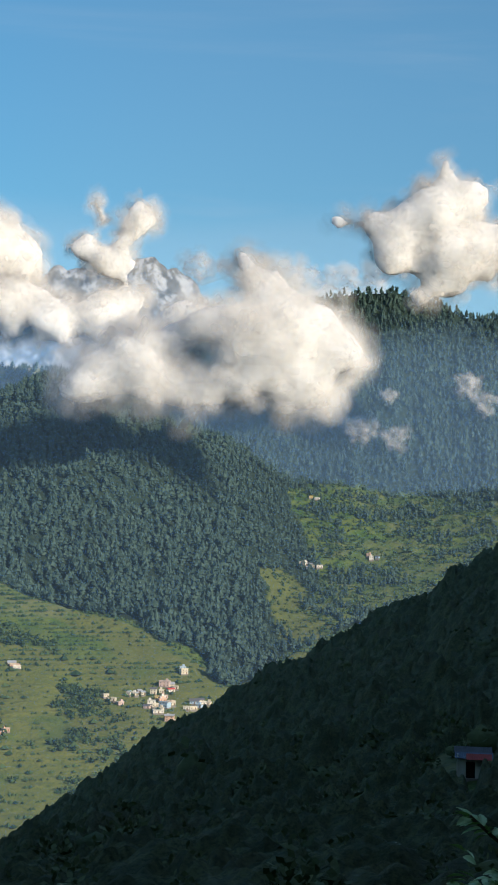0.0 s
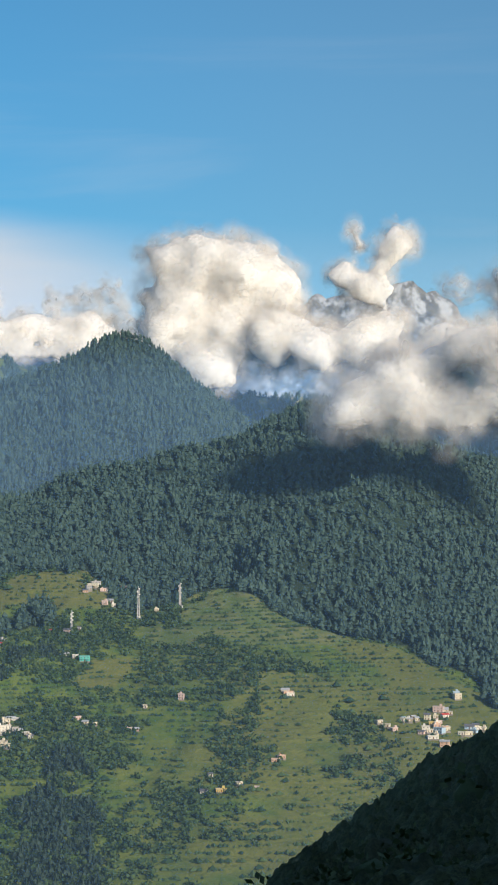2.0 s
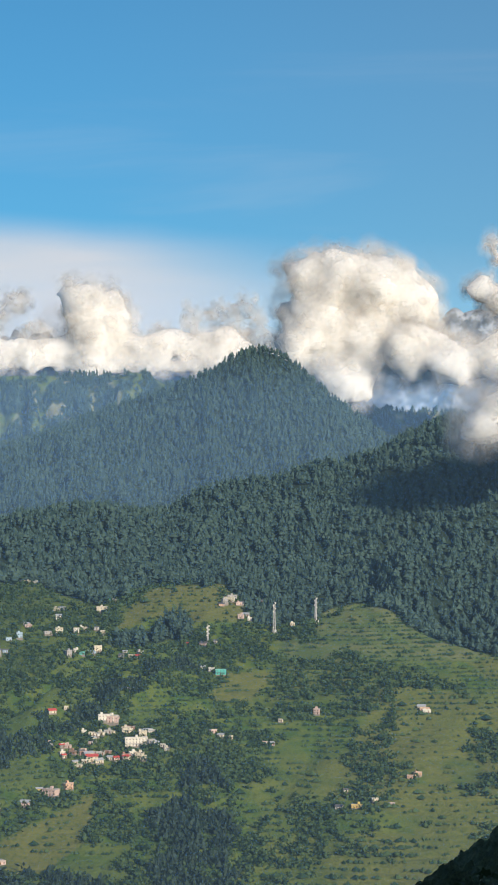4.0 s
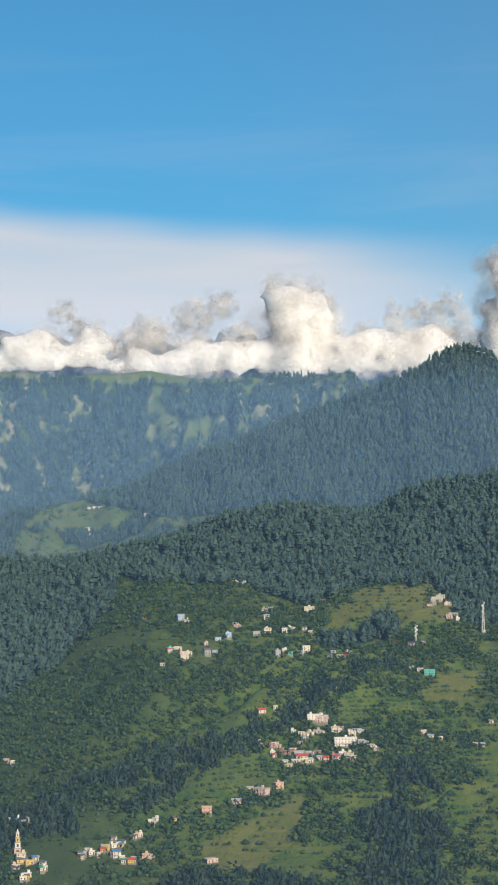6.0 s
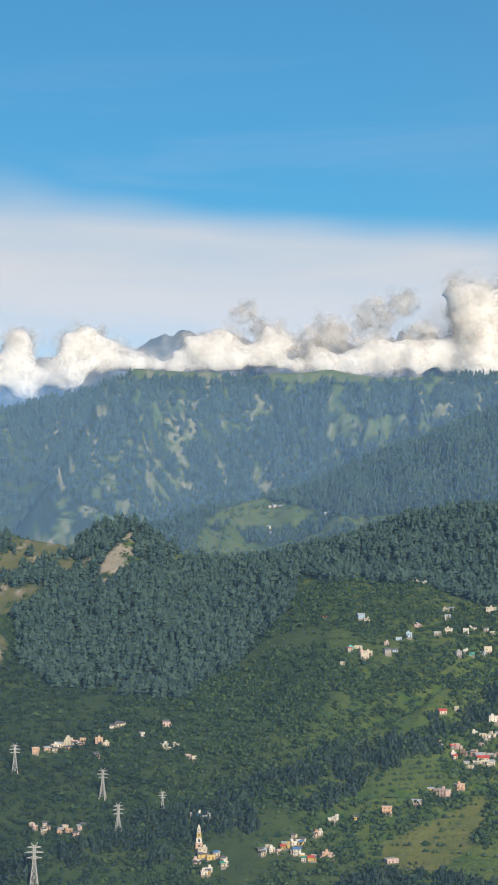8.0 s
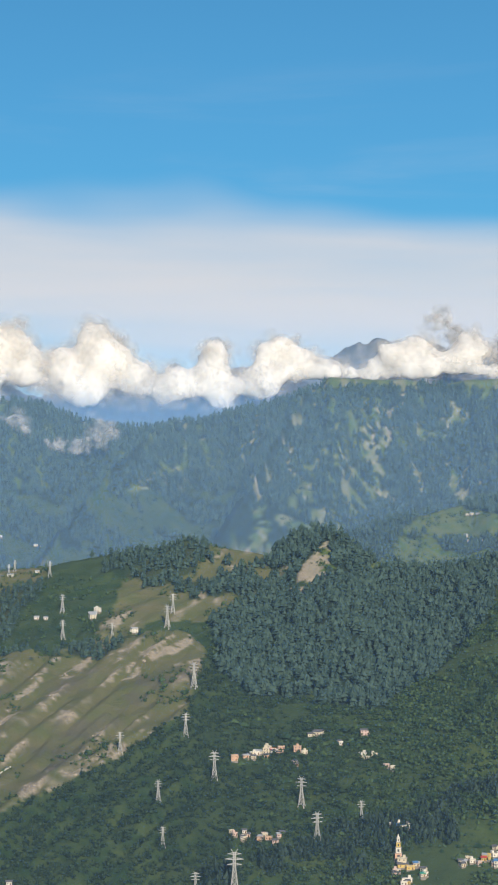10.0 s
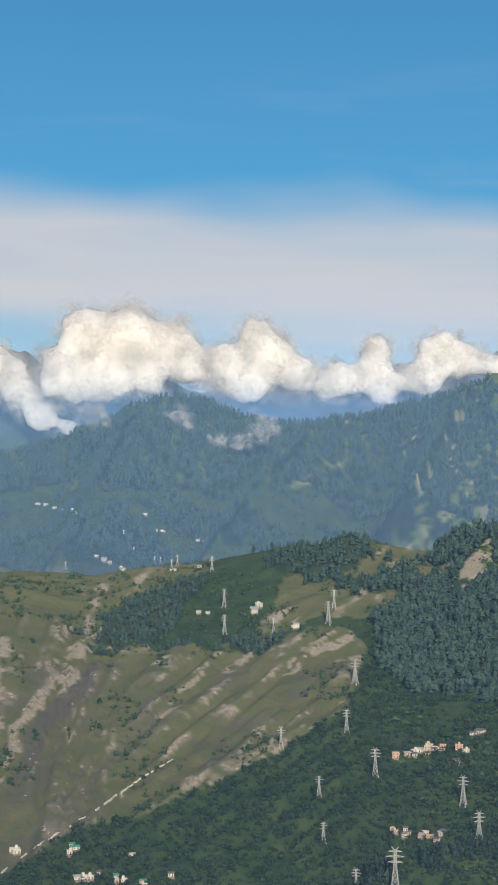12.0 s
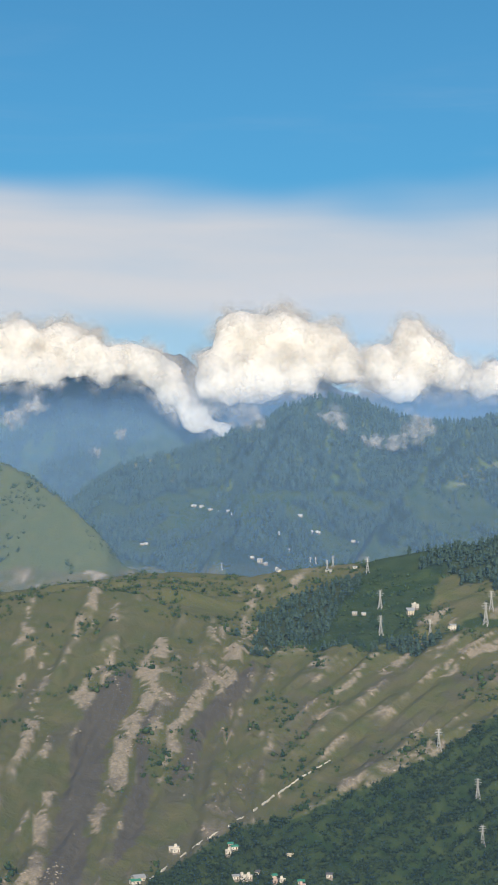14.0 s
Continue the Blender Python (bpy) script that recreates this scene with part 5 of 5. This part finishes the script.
def shreds(points, normals, size, count, strength, thing, seed):
    """Soft round shreds of vapour, densest at their middles, lying all over the billows."""
    rng = np.random.default_rng(seed)
    disc, dense, tris = [(0, 0, 0.12)], [1.0], [(0, 1 + s, 1 + (s + 1) % 8) for s in range(8)]
    for radius, value, lift in ((0.45, 0.62, 0.06), (1.0, 0.0, -0.06)):
        disc += [(radius * math.cos(0.785 * s), radius * math.sin(0.785 * s), lift) for s in range(8)]
        dense += [value] * 8
    for s in range(8):
        i, j = 1 + s, 1 + (s + 1) % 8
        tris += [(i, i + 8, j + 8), (i, j + 8, j)]
    disc, dense, tris = np.array(disc), np.array(dense), np.array(tris)
    pick = rng.integers(0, len(points), count)
    out = normals[pick]
    bulk = points[pick] / np.array([max(1.0, np.abs(points[:, k]).max()) for k in range(3)])
    out = out * 0.55 + bulk / np.maximum(np.linalg.norm(bulk, axis=1, keepdims=True), 1e-3) * 0.35
    out /= np.linalg.norm(out, axis=1, keepdims=True)
    valley = -np.array(thing.location)
    facing = valley / np.linalg.norm(valley) + rng.normal(size=(count, 3)) * 0.3
    facing /= np.linalg.norm(facing, axis=1, keepdims=True)
    side = np.cross(facing, rng.normal(size=(count, 3)))
    side /= np.linalg.norm(side, axis=1, keepdims=True)
    up = np.cross(facing, side)
    wide = size * rng.uniform(0.18, 0.5, (count, 1, 1))
    spot = points[pick] + out * (size * rng.uniform(-0.04, 0.24, (count, 1)))
    verts = spot[:, None] + wide * (disc[None, :, 0:1] * side[:, None] + 0.8 * disc[None, :, 1:2] * up[:, None] + disc[None, :, 2:3] * facing[:, None])
    faces = (tris[None] + (np.arange(count) * len(disc))[:, None, None]).reshape(-1, 3)
    out = even_light(out)
    ob = link("vapour", verts.reshape(-1, 3), faces, SHREDS, parent=thing)
    ob.data.normals_split_custom_set_from_vertices(np.repeat(out, len(disc), 0).tolist())
    layer = ob.data.attributes.new("thin", "FLOAT", "POINT")
    layer.data.foreach_set("value", (dense[None] * strength * rng.uniform(0.5, 1.0, (count, 1))).astype(np.float32).ravel())
    return tagged(ob, kind="stuff")


def unit_ball():
    ico = bmesh.new()
    bmesh.ops.create_icosphere(ico, subdivisions=2, radius=1)
    points, sides = np.array([v.co[:] for v in ico.verts]), np.array([[v.index for v in f.verts] for f in ico.faces])
    ico.free()
    return points, sides


BALL = unit_ball()


def billows(lobes, distance, depth, seed):
    """One closed, billowing surface round the lobes, as points, normals and faces."""
    rng = random.Random(seed)
    verts, faces, size = [], [], 0.0
    ball, sides = BALL
    for a, e, width in lobes:
        r = distance + rng.uniform(-12, 12)
        c = Vector((-math.sin(radians(a)) * r, math.cos(radians(a)) * r, EYE + r * math.tan(radians(e))))
        radius = r * math.tan(radians(width))
        size = max(size, radius)
        balls = [(c, radius * (0.8 if width > 0.85 else 0.7 if width > 0.6 else 0.5))]
        for _ in range(30):
            out = Vector((rng.gauss(0, 1), rng.gauss(0, 1), rng.gauss(0, 1))).normalized()
            balls.append((c + Vector((out.x * 1.1, out.y * depth, out.z * 0.85)) * radius * rng.uniform(0.45, 0.9), radius * rng.uniform(0.14, 0.36)))
        for spot, wide in balls:
            faces.append(sides + len(verts) * len(ball))
            verts.append(ball * wide + np.array(spot))
    mesh = bpy.data.meshes.new("billows")
    mesh.from_pydata(np.concatenate(verts).tolist(), [], np.concatenate(faces).tolist())
    ob = new("billows", mesh)
    remesh = ob.modifiers.new("remesh", "REMESH")
    remesh.mode, remesh.voxel_size = "VOXEL", max(4.0, min(12.0, size * 0.155))
    ease = ob.modifiers.new("ease", "SMOOTH")
    ease.factor, ease.iterations = 0.5, 11
    solid = bpy.data.meshes.new_from_object(ob.evaluated_get(bpy.context.evaluated_depsgraph_get()))
    bpy.data.objects.remove(ob)
    points, normals = np.empty(len(solid.vertices) * 3), np.empty(len(solid.vertices) * 3)
    solid.vertices.foreach_get("co", points)
    solid.vertices.foreach_get("normal", normals)
    solid.calc_loop_triangles()
    tris = np.empty(len(solid.loop_triangles) * 3, np.int32)
    solid.loop_triangles.foreach_get("vertices", tris)
    bpy.data.meshes.remove(solid)
    points, normals = points.reshape(-1, 3), normals.reshape(-1, 3)
    for scale, amount in ((0.07, 0.045), (0.03, 0.09)):
        q = points * scale
        lump = fractal(q[:, 0] + 0.71 * q[:, 2], q[:, 1] * 0.8 - 0.69 * q[:, 2] + 0.3 * q[:, 0], 31, 3) - 0.5
        points = points + normals * (lump * amount * 2 * size)[:, None]
    return points, normals, tris.reshape(-1, 3), size


def cloud(lobes, distance, label, dense=True, seed=0, depth=0.8):
    """One bank of cloud: lobes are (bearing, elevation, radius in degrees) at that distance."""
    points, normals, tris, size = billows(lobes, distance, depth, seed)
    base = Vector(points.mean(0))
    thing = new("cloud")
    thing.location = base
    tagged(thing, label, "cloud", group="morning clouds")
    local = points - np.array(base)
    if dense:
        body = link("body", local, tris, CLOUD, parent=thing)
        body.data.normals_split_custom_set_from_vertices(even_light(normals).tolist())
    for k, (mat, lift) in enumerate(SKINS if dense else THIN_SKINS):
        wob = fractal(local[:, 0] * 0.035 + local[:, 2] * 0.025, local[:, 1] * 0.02 - local[:, 2] * 0.035, 57 + 9 * k, 3) - 0.5
        drift = np.array([0.05 * math.sin(k * 2.4), 0.05, 0.05 * math.cos(k * 2.4)]) * size
        skin = link("fringe", local + drift + normals * (size * (lift + 0.28 * wob))[:, None], tris, mat, parent=thing)
        skin.data.normals_split_custom_set_from_vertices(even_light(normals).tolist())
    shreds(local, normals, size, (44 if dense else 34) * max(1, min(len(lobes), 14)), 0.50 if dense else 0.4, thing, seed + 300)
    return thing


BANK_FRONT = [(-17.8, 5.24, 2.04), (-19.6, 4.79, 1.07), (-16.7, 4.05, 1.26), (-18.6, 3.80, 1.17), (-17.2, 6.77, 0.97), (-16.4, 8.1, 0.45), (-16.7, 7.5, 0.55), (-15.5, 5.76, 0.93), (-13.0, 3.85, 1.20),
              (-11.4, 3.71, 1.13), (-10.7, 3.30, 0.74), (-14.5, 3.41, 0.93), (-12.6, 4.71, 0.93), (-14.1, 5.14, 0.87), (-15.3, 3.43, 0.87)]
BANK_PEAK = [(-8.5, 6.11, 1.17), (-10.0, 5.59, 0.97), (-11.6, 5.84, 1.07), (-12.5, 6.3, 0.75), (-11.9, 7.67, 0.82), (-10.9, 8.11, 0.62), (-12.8, 9.23, 0.62), (-11.3, 9.6, 0.25), (-11.5, 9.1, 0.3), (-12.5, 8.6, 0.45),
             (-14.3, 5.85, 0.75), (-13.7, 5.13, 0.82), (-15.1, 5.94, 0.78)]
BACK_THIN = [(-14.8, 7.48, 0.74), (-16.4, 7.52, 0.78), (-18.3, 7.18, 0.93), (-19.7, 7.20, 0.74), (-20.9, 7.22, 0.58)]
# the last three lobes lie out of view, added to shade the slope
RIGHT = [(-23.1, 9.72, 1.07), (-24.1, 10.01, 0.82), (-22.0, 9.05, 1.07), (-20.7, 9.23, 0.58), (-21.6, 8.19, 1.01), (-23.5, 8.21, 1.26), (-24.7, 8.40, 1.13), (-23.2, 7.25, 0.82),
         (-19.7, 9.21, 0.43), (-22.5, 6.76, 0.47), (-23.3, 11.2, 0.28), (-23.3, 10.7, 0.4), (-26.0, 8.6, 1.1), (-27.5, 9.2, 1.3), (-29.0, 9.6, 1.2), (-28.5, 8.2, 1.2)]
WISPS = [(-20.6, 2.29, 0.62), (-21.8, 1.93, 0.50), (-21.5, 3.38, 0.31), (-24.2, 3.81, 0.50), (-24.8, 3.20, 0.47)]
TALL = [(-5.0, 8.68, 0.89), (-6.3, 8.61, 1.13), (-7.6, 8.24, 1.32), (-8.6, 7.77, 1.13), (-5.4, 6.87, 1.46), (-7.2, 6.50, 1.51), (-8.7, 6.23, 1.13), (-6.4, 5.14, 1.07), (-4.8, 5.90, 0.78),
        (-9.7, 5.75, 0.87), (-10.7, 5.65, 0.78)]
MID = [(2.7, 7.65, 0.98), (2.2, 6.8, 1.1), (2.5, 5.94, 1.05), (3.1, 8.05, 0.6), (2.0, 7.6, 0.7), (0.0, 6.34, 0.70), (-1.2, 6.18, 0.78), (-2.3, 6.33, 0.70), (0.8, 6.08, 0.70), (3.7, 6.07, 0.70), (4.7, 5.93, 0.78), (5.8, 5.95, 0.75), (6.8, 5.75, 0.60), (8.0, 5.79, 0.60), (-3.1, 5.79, 0.70), (-3.9, 5.59, 0.70)]
MID_THIN = [(7.4, 6.51, 0.74), (6.0, 7.30, 0.74), (5.0, 7.70, 0.54), (4.4, 6.84, 0.50), (-1.0, 7.3, 0.5), (-1.9, 7.5, 0.5), (-2.9, 7.50, 0.62), (-2.3, 6.82, 0.66), (-3.3, 6.45, 0.70)]
ROW = [(23.4, 5.75, 0.74), (22.3, 6.66, 0.66), (21.9, 6.15, 0.82), (22.7, 5.18, 0.82), (20.9, 5.39, 0.70), (19.6, 5.20, 0.70), (18.0, 5.05, 0.70), (16.5, 5.40, 0.70), (18.2, 6.30, 0.50), (18.2, 5.8, 0.5),
       (16.1, 6.36, 0.58), (15.3, 5.98, 0.62), (14.3, 5.72, 0.47), (12.0, 6.15, 0.58), (12.3, 5.76, 0.43), (11.2, 6.47, 0.50), (9.5, 6.25, 0.62), (10.6, 5.88, 0.50)]
ROW_THIN = [(10.4, 7.42, 0.47), (7.6, 6.90, 0.66), (8.3, 6.33, 0.66), (9.9, 6.93, 0.47)]
HEAP = [(28.2, 6.82, 1.09), (26.9, 6.64, 1.20), (25.5, 6.43, 1.01), (28.8, 5.46, 1.09), (27.4, 5.32, 1.09), (26.1, 5.49, 0.97), (24.5, 5.66, 0.82), (22.2, 6.44, 0.82), (21.8, 5.86, 0.82),
        (23.3, 5.47, 0.74), (20.6, 5.29, 0.62), (19.3, 5.28, 0.62)]
LEFT = [(35.9, 6.54, 1.01), (34.3, 6.56, 0.93), (33.7, 6.18, 0.93), (32.9, 5.81, 0.93), (34.9, 5.59, 0.93), (36.2, 5.57, 0.82), (31.6, 5.82, 0.85), (30.9, 5.44, 0.78), (30.4, 4.76, 0.78),
        (29.8, 3.95, 0.70), (28.8, 3.60, 0.47), (29.1, 4.77, 0.78), (37.5, 6.2, 1.0)]
SCRAPS = [(35.3, 4.34, 0.43), (36.0, 3.91, 0.43), (32.3, 3.43, 0.23), (33.2, 2.77, 0.23), (27.9, 3.99, 0.50), (27.0, 3.31, 0.23), (25.1, 3.89, 0.54), (24.8, 3.50, 0.39), (23.7, 3.11, 0.35),
          (22.9, 3.20, 0.43), (22.1, 3.55, 0.54)]
cloud(BANK_FRONT, 2500, "thick white morning cloud lying on the wooded ridge", seed=1)
cloud(BANK_PEAK, 3900, "sunlit white cloud wrapped round a snowy peak", seed=2)
cloud(BACK_THIN, 4850, "thin pale cloud far behind the wooded ridge", False, 3)
# set near enough for its shadow to fall on the wooded slope
cloud(RIGHT, 2950, "white cumulus cloud above the wooded mountain top, with unseen lobes added for shade", seed=4)
for spot in WISPS:
    cloud([spot], place(spot[0], spot[1]).length - 60, "small grey wisp of mist before dark forest", False, 5, 0.5)
cloud(TALL, 3950, "tall bright cumulus cloud behind the pyramid mountain", seed=6)
MID += [(a, 5.55 + 0.1 * math.sin(a * 2.7), 0.44 + 0.10 * math.sin(a * 5.1)) for a in np.arange(-3.6, 8.2, 0.8)]
cloud(MID, 4450, "white cloud bank rising behind the green ridge", seed=7)
cloud(MID_THIN, 4460, "thin grey cloud shreds above the green ridge", False, 8)
ROW += [(a, 5.25 + 0.12 * math.sin(a * 2.7), 0.38 + 0.12 * math.sin(a * 5.1)) for a in np.arange(16.4, 24.5, 0.8)] + [(a, 5.72 + 0.1 * math.sin(a * 2.7), 0.33 + 0.10 * math.sin(a * 5.1)) for a in np.arange(8.6, 16.0, 0.7)]
cloud([(a, e, size * 1.2) for a, e, size in ROW], 4420, "long row of small white clouds along the far ridge", seed=9)
cloud(ROW_THIN, 4430, "thin grey cloud shreds over far peaks", False, 10)
cloud(HEAP, 4420, "heaped white cumulus cloud behind the wooded hill", seed=11)
cloud(LEFT, 4480, "white cloud bank hanging on the far green slope", seed=12)
for k, spot in enumerate(SCRAPS):
    cloud([spot], 3950, "small scrap of white cloud before the wooded hill", False, 20 + k)


# blue tint of the sheets that imitate haze in the air
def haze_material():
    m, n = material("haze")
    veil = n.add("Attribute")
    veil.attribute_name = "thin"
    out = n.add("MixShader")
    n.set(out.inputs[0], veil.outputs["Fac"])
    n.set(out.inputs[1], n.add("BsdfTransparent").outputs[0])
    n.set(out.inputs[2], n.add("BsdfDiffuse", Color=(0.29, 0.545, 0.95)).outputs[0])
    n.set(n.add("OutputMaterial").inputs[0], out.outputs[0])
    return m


HAZE = haze_material()


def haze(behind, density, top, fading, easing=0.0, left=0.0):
    """A see-through blue sheet imitating morning haze in the hollow behind a ridge line, thinning out upwards."""
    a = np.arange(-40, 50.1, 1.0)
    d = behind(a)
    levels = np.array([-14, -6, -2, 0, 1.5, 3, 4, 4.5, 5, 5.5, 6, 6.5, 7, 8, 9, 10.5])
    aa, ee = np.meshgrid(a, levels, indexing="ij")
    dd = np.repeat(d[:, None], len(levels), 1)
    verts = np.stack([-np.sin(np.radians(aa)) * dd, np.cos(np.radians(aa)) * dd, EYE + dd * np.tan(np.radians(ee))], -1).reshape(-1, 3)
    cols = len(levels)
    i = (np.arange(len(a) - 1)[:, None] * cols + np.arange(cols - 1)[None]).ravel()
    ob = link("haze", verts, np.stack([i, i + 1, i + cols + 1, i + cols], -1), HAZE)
    # normals lean sunward so that the tint is lit alike at every bearing
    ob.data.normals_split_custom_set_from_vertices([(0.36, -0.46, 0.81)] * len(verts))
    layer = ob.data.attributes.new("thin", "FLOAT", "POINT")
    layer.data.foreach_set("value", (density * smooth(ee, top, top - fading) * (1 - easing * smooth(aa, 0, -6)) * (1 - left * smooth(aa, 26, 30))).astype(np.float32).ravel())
    return tagged(ob, "see-through blue sheet that imitates morning haze in the valley", "haze", kind="structure")


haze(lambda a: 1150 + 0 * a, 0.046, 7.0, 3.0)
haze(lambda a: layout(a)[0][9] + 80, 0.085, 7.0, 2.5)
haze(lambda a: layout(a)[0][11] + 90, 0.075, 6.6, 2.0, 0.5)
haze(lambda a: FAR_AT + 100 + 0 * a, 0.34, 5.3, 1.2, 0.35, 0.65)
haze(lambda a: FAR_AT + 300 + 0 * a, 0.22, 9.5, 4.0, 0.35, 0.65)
